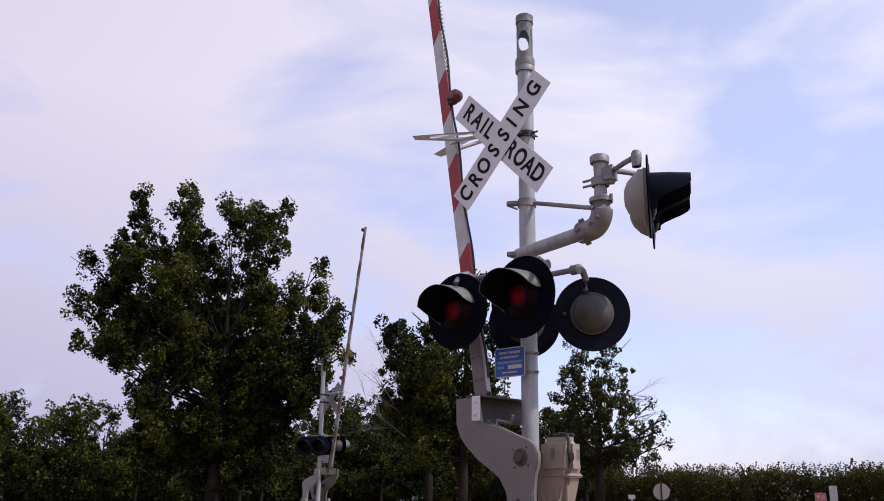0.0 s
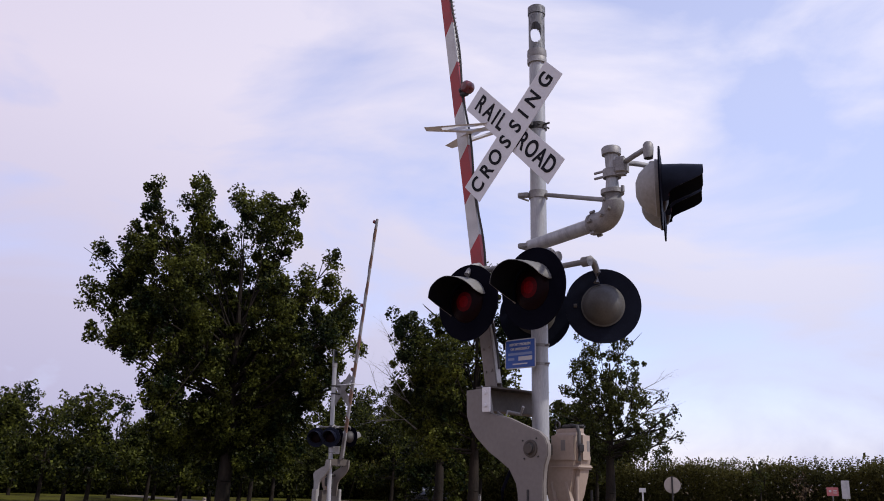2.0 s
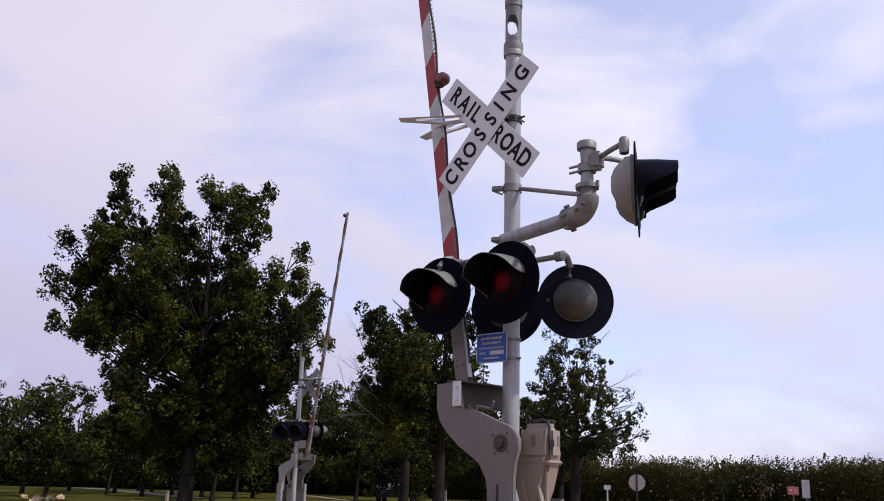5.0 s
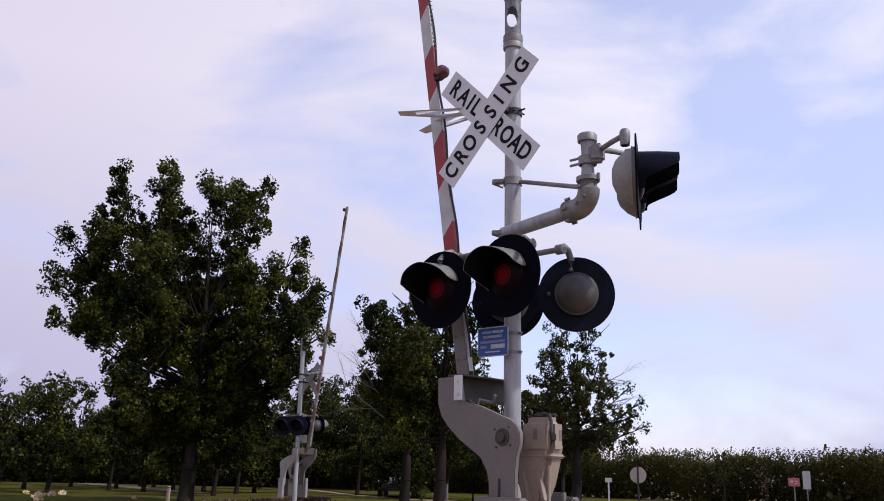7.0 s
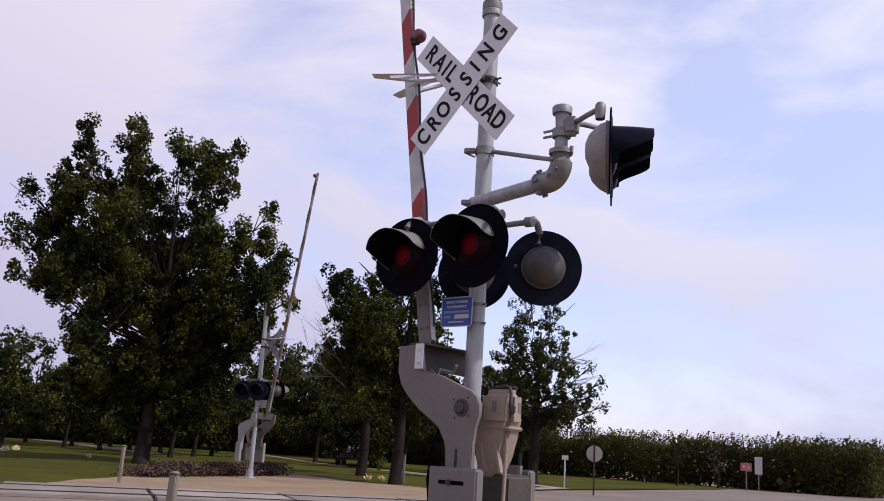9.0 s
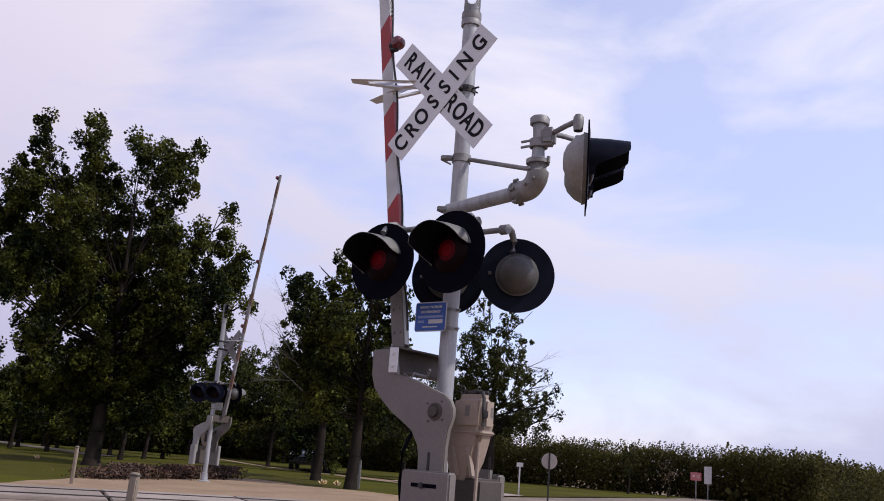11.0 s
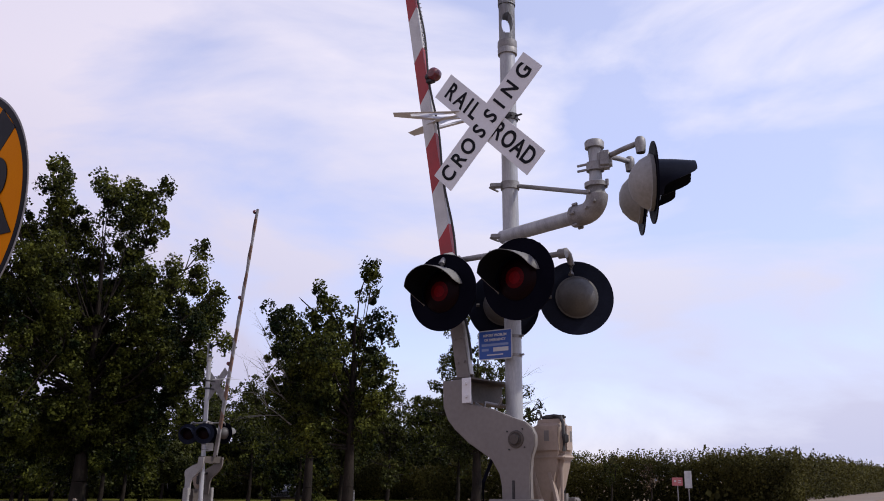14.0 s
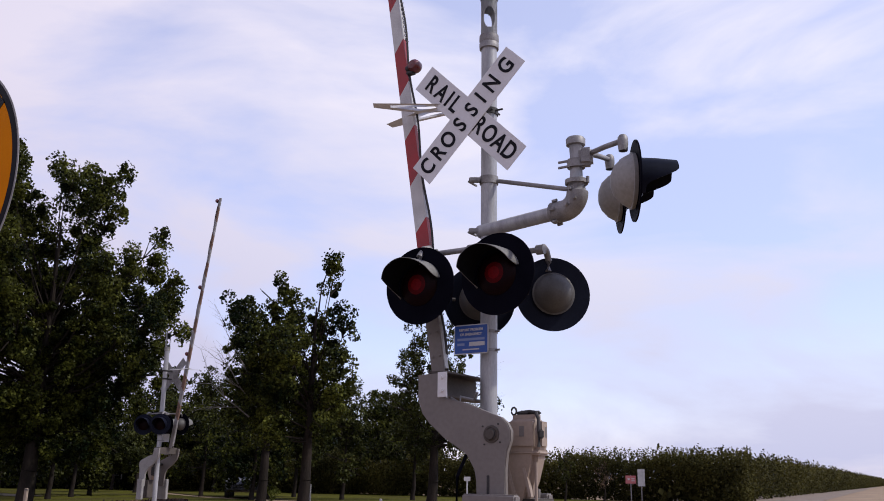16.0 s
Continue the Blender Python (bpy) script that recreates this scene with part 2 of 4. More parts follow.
def lathe(bm, prof, m=None, seg=32, a0=0.0, a1=360.0):
    """Profile of (radius, height) turned round z."""
    full = abs(a1 - a0) >= 360
    n = seg if full else seg + 1
    rings = []
    for r, z in prof:
        rings.append([bm.verts.new((r * math.cos(radians(a0 + (a1 - a0) * i / seg)), r * math.sin(radians(a0 + (a1 - a0) * i / seg)), z)) for i in range(n)])
    for p, q in zip(rings, rings[1:]):
        for i in range(seg if full else seg):
            j = (i + 1) % n
            bm.faces.new((p[i], p[j], q[j], q[i]))
    vs = [v for r in rings for v in r]
    if m:
        xf(bm, vs, m)
    return vs


def slab(bm, outline, thick, m=None):
    """An outline in the local xz plane, given a thickness along y."""
    vs = [bm.verts.new((x, -thick / 2, z)) for x, z in outline]
    f = bm.faces.new(vs)
    r = bmesh.ops.extrude_face_region(bm, geom=[f])
    top = [v for v in r["geom"] if isinstance(v, bmesh.types.BMVert)]
    bmesh.ops.translate(bm, verts=top, vec=(0, thick, 0))
    if m:
        xf(bm, vs + top, m)
    return vs + top


def pipe(bm, pts, r, seg=10):
    """A bent pipe along points."""
    pts = [Vector(p) for p in pts]
    rings = []
    for i, p in enumerate(pts):
        d = (pts[min(i + 1, len(pts) - 1)] - pts[max(i - 1, 0)]).normalized()
        q = d.to_track_quat("Z", "Y").to_matrix()
        rings.append([bm.verts.new(p + q @ Vector((r * math.cos(2 * math.pi * k / seg), r * math.sin(2 * math.pi * k / seg), 0))) for k in range(seg)])
    for a, b in zip(rings, rings[1:]):
        for k in range(seg):
            bm.faces.new((a[k], a[(k + 1) % seg], b[(k + 1) % seg], b[k]))
    bm.faces.new(rings[0][::-1])
    bm.faces.new(rings[-1])


def lettering(name, text, size, m, parent, material, gap=1.0, sx=1.0, label=""):
    """Built-in font, laid in the xz plane facing -y, centred on the pose m."""
    cu = bpy.data.curves.new(name, "FONT")
    cu.body, cu.size, cu.align_x, cu.align_y, cu.space_character = text, size, "CENTER", "CENTER", gap
    cu.extrude, cu.offset = 0.0012, size * 0.022
    tmp = new(name, cu)
    bpy.context.view_layer.update()
    me = bpy.data.meshes.new_from_object(tmp.evaluated_get(bpy.context.evaluated_depsgraph_get()))
    bpy.data.objects.remove(tmp)
    me.transform(m @ pose(0, 0, 0, 90, 0, 0) @ Matrix.Diagonal((sx, 1, 1, 1)))
    me.materials.clear()
    me.materials.append(material)
    ob = new(name, me)
    ob.parent = parent
    if label:
        tagged(ob, label)
    return ob

# ground, road, track
TRK = Vector((0.49, 0.872, 0))
NRM = Vector((0.872, -0.49, 0))
T0 = Vector((-9.42, 5.12, 0))


def trk(s, n, z=0.0):
    p = T0 + TRK * s + NRM * n
    return (p.x, p.y, z)


def sheet(name, pts, z, material, label, category, cut=0):
    bm = bmesh.new()
    f = bm.faces.new([bm.verts.new((p[0], p[1], z)) for p in pts])
    if cut:
        bmesh.ops.triangulate(bm, faces=[f])
        bmesh.ops.subdivide_edges(bm, edges=bm.edges[:], cuts=cut, use_grid_fill=True)
        for v in bm.verts:
            v.co.z += 0.03 * noise.noise(v.co * 0.5) + 0.015 * noise.noise(v.co * 2.1)
    ob = part(name, bm, material, None)
    return tagged(ob, label, category, kind="structure")


sheet("ground", [(-2500, -600), (2500, -600), (2500, 4000), (-2500, 4000)], -0.02, M_DIRT, "dry tan dirt ground reaching to the horizon", "ground")
sheet("road", [(-9.5, -60), (0.2, -60), (-1.15, 0), (-3.7, 22.7), (-34, 300), (-48, 300), (-14.4, 40), (-12.0, 20), (-10.5, 9)], 0.0, M_ROAD, "worn pale grey asphalt road running past the crossing", "road")
sheet("pavement", [trk(-60, 1.05), trk(9, 1.05), (-6, 14), (-1, 0), (-1, -60), (-60, -70)], 0.004, M_ROAD, "pale asphalt apron beside the railway track", "pavement")
sheet("ground", [trk(-60, -1.2), trk(-3, -1.2), trk(-1, -3.4), trk(4.8, -4.7), (-12.4, 15), (-13.2, 21), (-30, 26), (-60, 42), (-300, 230), (-300, -60)], 0.012, M_LAWN, "mown green cemetery lawn under trees", "lawn")
sheet("ground", [(-12.6, 21.3), (-13.7, 36), (-14.6, 41), (-60, 44), (-32, 28), (-20, 25.5)], 0.02, M_LAWN, "strip of green grass beside the road", "lawn")
sheet("pavement", [(-300, 168), (-60, 27.5), (-34, 20.5), (-34, 19), (-60, 25.5), (-300, 160)], 0.03, M_PATH, "brown narrow path through the lawn", "path")
sheet("pavement", [(-12.25, 19.4), (-12.9, 22.2), (-21, 25.6), (-21, 24.7), (-13.4, 21.6), (-13.0, 19.4)], 0.026, M_CONC, "pale concrete kerb walk at the corner", "pavement")
sheet("ground", [trk(-3.2, -1.25), trk(5.5, -1.25), trk(8.5, -3.4), (-14.5, 13.6), (-17.6, 14), (-18.4, 11), (-15.2, 6.6), (-14.2, 5.3)], 0.035, M_SAND, "pale sandy mound under the crossing signal", "sand", cut=6)

# grade crossing: rails with concrete panels between and beside them
track = thing("railway_track", (0, 0, 0), "railway track set into worn concrete crossing panels", "railway track", kind="structure")
for n in (-0.72, 0.72):
    bm = bmesh.new()
    w = 0.036
    for dn, hw, z0, z1 in ((0, 0.07, -0.05, -0.02), (0, 0.012, -0.02, 0.04), (0, w, 0.04, 0.075)):
        g = bmesh.ops.create_cube(bm, size=1)["verts"]
        xf(bm, g, Matrix.Translation(trk(0, n, (z0 + z1) / 2)) @ pose(0, 0, 0, 0, 0, -math.degrees(math.atan2(TRK.x, TRK.y))) @ Matrix.Diagonal((hw * 2, 160, z1 - z0, 1)))
    part("rail", bm, M_RAIL, track, smooth=False)
    bm = bmesh.new()
    g = bmesh.ops.create_cube(bm, size=1)["verts"]
    xf(bm, g, Matrix.Translation(trk(0, n, 0.012)) @ pose(0, 0, 0, 0, 0, -math.degrees(math.atan2(TRK.x, TRK.y))) @ Matrix.Diagonal((0.22, 160, 0.012, 1)))
    part("flangeway", bm, M_DARK, track, "black rubber flangeway strip beside the rail", smooth=False)
bm = bmesh.new()
box(bm, (0, 0, 0), (1.16, 2.38, 0.07), bev=0.012)
p_mid = part("panel", bm, M_CONC, track, smooth=False)
bm = bmesh.new()
box(bm, (0, 0, 0), (0.52, 2.38, 0.07), bev=0.012)
p_side = part("panel", bm, M_CONC, track, smooth=False)
ANG = -math.degrees(math.atan2(TRK.x, TRK.y))
for k in range(-8, 9):
    for src, n in ((p_mid, 0.0), (p_side, -1.13), (p_side, 1.13)):
        o = src if (k == -8 and n in (0.0, -1.13)) else new("panel", src.data)
        o.parent = track
        o.matrix_basis = pose(*trk(k * 2.44, n, 0.032 + 0.006 * noise.noise((k, n, 0))), 0.3 * noise.noise((k, n, 3)), 0.3 * noise.noise((k, n, 5)), ANG)

# crossing signal
MX, MY = 0.085, 0.045


def L(x, y, z):
    return Vector((x - MX, y - MY, z))


def flasher(parent, centre, facing, label, dome_mat, hood_mat=M_HOOD, tilt=0.0, r=0.295, deep=0.2, shell=0.19, skew=0.0, visor=0.235, hr=1.0, cut=False, back_mat=None):
    """A signal lamp: round background with hood and lens in front and a cast case behind. facing: degrees of its front, from +x."""
    m = Matrix.Translation(centre) @ pose(0, 0, 0, 0, 0, facing) @ pose(0, 0, 0, 0, 90 + tilt, 0)
    bm = bmesh.new()
    lathe(bm, [(0.001, 0.012), (0.11, 0.012), (0.2, 0.01), (r - 0.02, 0.002), (r, 0.004), (r, -0.006), (r - 0.02, -0.006), (0.2, 0.0), (0.001, 0.0)], m, 48)
    bg = part("background", bm, back_mat or M_BLACK, parent, label)
    # one lens in three rings, so its colour imitates a glow at the centre
    bm = bmesh.new()
    lathe(bm, [(0.075, 0.046), (0.11, 0.04), (0.15, 0.022), (0.155, 0.012)], m, 36)
    part("lens_rim", bm, M_LENS_D, bg, "outer ring of the unlit lens, painted dark around the glow")
    bm = bmesh.new()
    lathe(bm, [(0.045, 0.0505), (0.0745, 0.046)], m, 36)
    part("lens_zone", bm, M_LENS_M, bg, "middle ring of the unlit lens, painted as the edge of a glow")
    bm = bmesh.new()
    lathe(bm, [(0.001, 0.052), (0.0445, 0.0505)], m, 36)
    part("lens", bm, M_LENS, bg, "unlit red glass lens")
    bm = bmesh.new()
    # visor: a sleeve, long above and cut away below
    n = 36
    rows = []
    for i in range(n + 1):
        a = radians(14 + 196 * i / n) if cut else radians(-50 + 280 * i / n)
        top = min(1.0, max(0.0, (math.sin(a) + 0.55) / 0.95))
        ln = 0.05 + visor * top * top * (3 - 2 * top)
        if cut:
            ln = float(np.interp(math.degrees(a), (14, 22, 55, 90, 145, 172, 190, 210), (0.03, 0.11, 0.18, 0.25, 0.27, 0.26, 0.14, 0.02)))
        row = []
        for f, rr in ((0.012, 0.185), (ln * 0.5, 0.183), (ln, 0.172), (ln, 0.168), (ln * 0.5, 0.179), (0.012, 0.181)):
            rr, droop = rr * hr, -0.03 * f
            row.append(bm.verts.new((-(rr * math.sin(a)) - droop + 0.25 * skew * f, rr * math.cos(a) - skew * f, f)))
        rows.append(row)
    for a_, b_ in zip(rows, rows[1:]):
        for k in range(5):
            fc = bm.faces.new((a_[k], a_[k + 1], b_[k + 1], b_[k]))
            fc.material_index = 1 if k >= 3 else 0
    bm.faces.new(rows[0])
    bm.faces.new(rows[-1][::-1])
    xf(bm, bm.verts[:], m)
    part("hood", bm, [hood_mat, M_INNER], bg, "black metal visor with a glossy lining")
    bm = bmesh.new()
    lathe(bm, [(shell, -0.004), (shell + 0.006, -0.03), (shell - 0.006, -0.035), (shell - 0.012, -0.05), (shell * 0.82, -deep * 0.55), (shell * 0.55, -deep * 0.85), (shell * 0.28, -deep * 0.98), (0.001, -deep)], m, 36)
    tube(bm, m @ Vector((0, 0.19, -0.03)), m @ Vector((0, 0.215, -0.03)), 0.014, seg=8)
    part("case", bm, dome_mat, bg, "cast metal case with a hinge lug")
    return bg


def build_signal():
    root = thing("crossing_signal", (MX, MY, 0), "silver mast with white crossbuck, unlit red flashers and black backgrounds", "railway signal", "crossing signals")
    # mast with foot, collar and slotted top
    bm = bmesh.new()
    lathe(bm, [(0.001, 0), (0.17, 0), (0.17, 0.03), (0.1, 0.05), (0.085, 0.2), (0.085, 0.24), (0.064, 0.25), (0.0625, 4.48), (0.001, 4.48)], None, 32)
    part("mast", bm, M_MAST, root)
    bm = bmesh.new()
    lathe(bm, [(0.06, 4.46), (0.078, 4.46), (0.08, 4.5), (0.074, 4.51), (0.08, 4.53), (0.078, 4.575), (0.06, 4.58)], None, 32)
    part("collar", bm, M_GALV, root)
    bm = bmesh.new()
    lathe(bm, [(0.066, 4.57), (0.066, 4.63)], None, 40)
    lathe(bm, [(0.066, 4.81), (0.066, 4.9), (0.072, 4.9), (0.072, 4.965), (0.06, 4.975), (0.001, 4.978)], None, 40)
    for k in range(12):
        z0, z1 = 4.625 + 0.0158 * k, 4.625 + 0.0158 * (k + 1)
        g = 42 * math.sqrt(max(0.02, 1 - ((z0 + z1) / 2 - 4.72) ** 2 / 0.095 ** 2))
        lathe(bm, [(0.066, z0), (0.066, z1)], None, 15, 302 + g, 322 + 180 - g)
        lathe(bm, [(0.066, z0), (0.066, z1)], None, 15, 322 + 180 + g, 302 + 360 - g)
    bmesh.ops.solidify(bm, geom=bm.faces[:], thickness=0.006)
    part("pinnacle", bm, M_MAST, root, "slotted tube cap on the mast top")
    # crossbuck
    c = L(0.05, -0.222, 3.793)
    for nm, ang, dy in (("blade", 45, 0.008), ("blade", -45, -0.002)):
        bm = bmesh.new()
        box(bm, (0, 0, 0), (1.18, 0.004, 0.226), bev=0.0015)
        xf(bm, bm.verts[:], Matrix.Translation(c + Vector((0, dy * -1, 0))) @ pose(0, 0, 0, 0, -ang, 0))
        bl = part(nm, bm, M_SIGN, root, "white crossbuck blade with black letters", smooth=False)
        words = ((("C", -.5), ("R", -.365), ("O", -.235), ("S", -.09), ("S", .055), ("I", .17), ("N", .305), ("G", .475)),) if ang == 45 else ((("R", -.475), ("A", -.345), ("I", -.25), ("L", -.17)), (("R", .135), ("O", .26), ("A", .38), ("D", .495)))
        for word in words:
            for ch, off in word:
                lettering("letter", ch, 0.19, Matrix.Translation(c + Vector((0, -dy - 0.004, 0))) @ pose(0, 0, 0, 0, -ang, 0) @ Matrix.Translation((off, 0, 0)), bl, M_INK, 1, 0.8)
    for dz in (-0.11, 0.11):
        bm = bmesh.new()
        box(bm, L(0.083, -0.112, 3.8 + dz), (0.05, 0.16, 0.04), bev=0.006)
        lathe(bm, [(0.0635, -0.025), (0.074, -0.025), (0.074, 0.025), (0.0635, 0.025)], Matrix.Translation((0, 0, 3.8 + dz)), 24)
        tube(bm, L(0.155, 0.03, 3.8 + dz), L(0.215, 0.03, 3.8 + dz), 0.008, seg=8)
        tube(bm, L(0.14, -0.02, 3.8 + dz), L(0.14, 0.12, 3.8 + dz), 0.007, seg=8)
        part("clamp", bm, M_DARK, root, "dark bolted band clamp")
    # flashers: pair to the approach, pair to the rear
    for x, y, face in ((-0.265, -0.375, -88), (0.432, -0.46, -92)):
        flasher(root, L(x, y, 2.464), face, "black round background facing the approach", M_DOME, M_VISOR, r=0.29, shell=0.165, cut=True)
    for x, y in ((0.516, 0.258), (-0.1, 0.225)):
        flasher(root, L(x, y, 2.437), 125, "black round background seen from behind", M_DOME, r=0.28, shell=0.155, back_mat=M_HOOD)
    for y, x0, x1 in ((-0.2, -0.26, 0.435), (0.06, -0.1, 0.516)):
        bm = bmesh.new()
        zt = 2.74
        tube(bm, L(x0, y, zt), L(x1, y, zt), 0.022, seg=12)
        yy = -0.4 if y < 0 else 0.2
        for x in (x0, x1):
            tube(bm, L(x - 0.03, y, zt), L(x + 0.03, y, zt), 0.038, seg=12)
            pipe(bm, [L(x, y, zt), L(x, (y * 2 + yy) / 3, zt + 0.03), L(x, (y + yy * 2) / 3, zt + 0.01), L(x, yy * 0.98, zt - 0.06), L(x, yy * 0.93, zt - 0.14)], 0.025)
        lathe(bm, [(0.0635, -0.04), (0.085, -0.04), (0.085, 0.04), (0.0635, 0.04)], Matrix.Translation((0, 0, zt)), 24)
        box(bm, (0, (L(0, y, 0).y) * 0.5, zt), (0.09, abs(L(0, y, 0).y) + 0.05, 0.06), bev=0.008)
        part("crossarm", bm, M_GALV, root, "dull grey pipe crossarm with cast lamp hangers")
    # blue notice
    bm = bmesh.new()
    n_c = L(0.02, -0.105, 2.083)
    g = slab(bm, [(0.145 * math.copysign(1, ux) - (0.02 - 0.02 * abs(vx)) * math.copysign(1, ux), 0.11 * math.copysign(1, uz) - (0.02 - 0.02 * abs(vz)) * math.copysign(1, uz)) for ux, uz, vx, vz in
              ((1, 1, 1, 0), (1, 1, .7, .7), (1, 1, 0, 1), (-1, 1, 0, 1), (-1, 1, .7, .7), (-1, 1, 1, 0), (-1, -1, 1, 0), (-1, -1, .7, .7), (-1, -1, 0, 1), (1, -1, 0, 1), (1, -1, .7, .7), (1, -1, 1, 0))], 0.003, Matrix.Translation(n_c))
    note = part("notice", bm, M_WHITE, root, "blue notice plate with white rows of print", smooth=False)
    bm = bmesh.new()
    box(bm, n_c + Vector((0, -0.0025, 0)), (0.274, 0.002, 0.204), bev=0.0)
    part("face", bm, M_BLUE, note, smooth=False)
    for dz, text in ((0.07, "REPORT PROBLEM"), (0.036, "OR EMERGENCY")):
        lettering("print", text, 0.026, Matrix.Translation(n_c + Vector((0, -0.005, dz))), note, M_WHITE, 1.0, 0.95)
    for dx, dz, w, h in ((0, 0.0, 0.23, 0.018), (-0.085, -0.036, 0.06, 0.018), (0.05, -0.036, 0.13, 0.03), (0.0, -0.075, 0.14, 0.009)):
        bm = bmesh.new()
        box(bm, n_c + Vector((dx, -0.0045, dz)), (w, 0.0015, h))
        part("print", bm, M_PRINT if dz == 0.0 or w < 0.1 else M_WHITE, note, smooth=False)
    for dz in (-0.07, 0.07):
        bm = bmesh.new()
        lathe(bm, [(0.0635, -0.012), (0.068, -0.012), (0.068, 0.012), (0.0635, 0.012)], Matrix.Translation((0, 0, 2.083 + dz)), 24)
        tube(bm, L(0.15, 0.03, 2.083 + dz), L(0.185, 0.03, 2.083 + dz), 0.008, seg=8)
        box(bm, L(0.07, -0.06, 2.083 + dz), (0.03, 0.09, 0.02))
        part("strap", bm, M_GALV, root)
    # keeper that holds the raised gate arm: two flat looped prongs
    for tip, base in (((-0.66, -0.5), (0.0, -0.1)), ((-0.82, 0.0), (0.0, 0.0))):
        bm = bmesh.new()
        t, b = Vector((*tip, 3.95)), Vector((*base, 3.95))
        d = (t - b).normalized()
        s = Vector((-d.y, d.x, 0)) * (1 if tip[1] < -0.2 else -1)
        outer = [b, b + d * 0.2, t, t + s * -0.09, b + d * 0.42 + s * -0.19, b + s * -0.14]
        inner = [b + d * 0.1 + s * -0.055, b + d * 0.3 + s * -0.055, b + d * 0.58 + s * -0.055, b + d * 0.6 + s * -0.08, b + d * 0.42 + s * -0.125, b + d * 0.1 + s * -0.1]
        heart = sum(inner, Vector()) / 6
        inner = [p.lerp(heart, 0.4) for p in inner]
        vo = [bm.verts.new(p - Vector((MX, MY, 0))) for p in outer]
        vi = [bm.verts.new(p - Vector((MX, MY, 0))) for p in inner]
        for k in range(6):
            j = (k + 1) % 6
            bm.faces.new((vo[k], vo[j], vi[j], vi[k]))
        bmesh.ops.solidify(bm, geom=bm.faces[:], thickness=0.085)
        part("keeper_prong", bm, M_SIGN, root, "flat white metal prong of the arm keeper", smooth=False)
    return root


def build_side_light():
    root = thing("side_flasher", (MX, MY, 0), "pair of flashers on a bent grey mast arm", "railway signal")
    bm = bmesh.new()
    e = [L(0.02, 0.02, 2.93), L(0.75, -0.13, 2.945), L(0.83, -0.146, 2.953), L(0.885, -0.158, 2.985), L(0.908, -0.163, 3.04), L(0.91, -0.163, 3.12), L(0.91, -0.163, 3.44)]
    pipe(bm, e, 0.052, 20)
    part("arm", bm, M_MAST, root, "bent pale grey pipe arm")
    bm = bmesh.new()
    bend = [(0.8 + 0.115 * math.sin(k), 3.06 - 0.115 * math.cos(k)) for k in np.linspace(0, math.pi / 2, 9)]
    pipe(bm, [L(0.72, -0.124, 2.945)] + [L(x, -0.124 - 0.2 * (x - 0.72), z) for x, z in bend] + [L(0.915, -0.163, 3.13)], 0.077, 20)
    tube(bm, L(0.91, -0.163, 3.12), L(0.91, -0.163, 3.15), 0.082, seg=20)
    tube(bm, L(0.71, -0.122, 2.945), L(0.735, -0.127, 2.945), 0.08, seg=20)
    for dx, dz in ((0.085, 0.0), (-0.06, -0.01)):
        tube(bm, L(0.91 + dx, -0.163, 3.12 + dz), L(0.91 + dx, -0.163, 3.165 + dz), 0.013, seg=8)
    for px, pz in ((0.86, 2.96), (0.925, 3.0), (0.89, 3.07)):
        tube(bm, L(px, -0.235, pz), L(px, -0.262, pz), 0.015, seg=6)
    for a_ in range(0, 360, 60):
        tube(bm, L(0.722, -0.124 + 0.088 * math.cos(radians(a_)), 2.945 + 0.088 * math.sin(radians(a_))), L(0.76, -0.13 + 0.088 * math.cos(radians(a_)), 2.947 + 0.088 * math.sin(radians(a_))), 0.012, seg=6)
    part("elbow", bm, M_GALV, root, "cast grey elbow fitting with bolted flanges")
    bm = bmesh.new()
    lathe(bm, [(0.05, 3.41), (0.068, 3.412), (0.07, 3.455), (0.06, 3.468), (0.001, 3.472)], Matrix.Translation(L(0.91, -0.163, 0)), 28)
    part("cap", bm, M_GALV, root)
    bm = bmesh.new()
    lathe(bm, [(0.053, -0.03), (0.064, -0.03), (0.064, 0.03), (0.053, 0.03)], Matrix.Translation(L(0.91, -0.163, 3.27)), 24)
    for dz in (-0.02, 0.02):
        tube(bm, L(0.79, -0.2, 3.27 + dz), L(0.87, -0.2, 3.27 + dz), 0.01, seg=8)
    box(bm, L(0.985, -0.16, 3.31), (0.1, 0.1, 0.13), 20, 0.02)
    part("bracket", bm, M_GALV, root, "cast clamp bracket, slightly rusty")
    f = 29
    fd = Vector((math.cos(radians(f)), math.sin(radians(f)), 0))
    sd = Vector((-fd.y, fd.x, 0))
    c1 = L(1.41, -0.36, 3.005)
    bm = bmesh.new()
    q = L(1.0, -0.14, 3.34)
    c2 = c1 + sd * 0.66 + Vector((0, 0, 0.1))
    for cc in (c1, c2):
        e = cc - fd * 0.07 + Vector((0, 0, 0.285))
        pipe(bm, [q, q.lerp(e, 0.5) + Vector((0, 0, 0.004)), e], 0.019, 10)
        lathe(bm, [(0.001, 0.325), (0.022, 0.322), (0.034, 0.305), (0.036, 0.27), (0.03, 0.21)], Matrix.Translation(cc - fd * 0.07), 16)
    part("crossarm", bm, M_GALV, root)
    for cc in (c1, c2):
        flasher(root, cc, f, "black round background turned to the side road", M_DOME_W, M_HOOD, 0, 0.272, 0.16, 0.185, visor=0.215, hr=0.84)
    bm = bmesh.new()
    a, b = L(0.13, 0.06, 3.34), L(0.86, -0.16, 3.09)
    tube(bm, a, b, 0.017, seg=10)
    part("brace", bm, M_GALV, root)
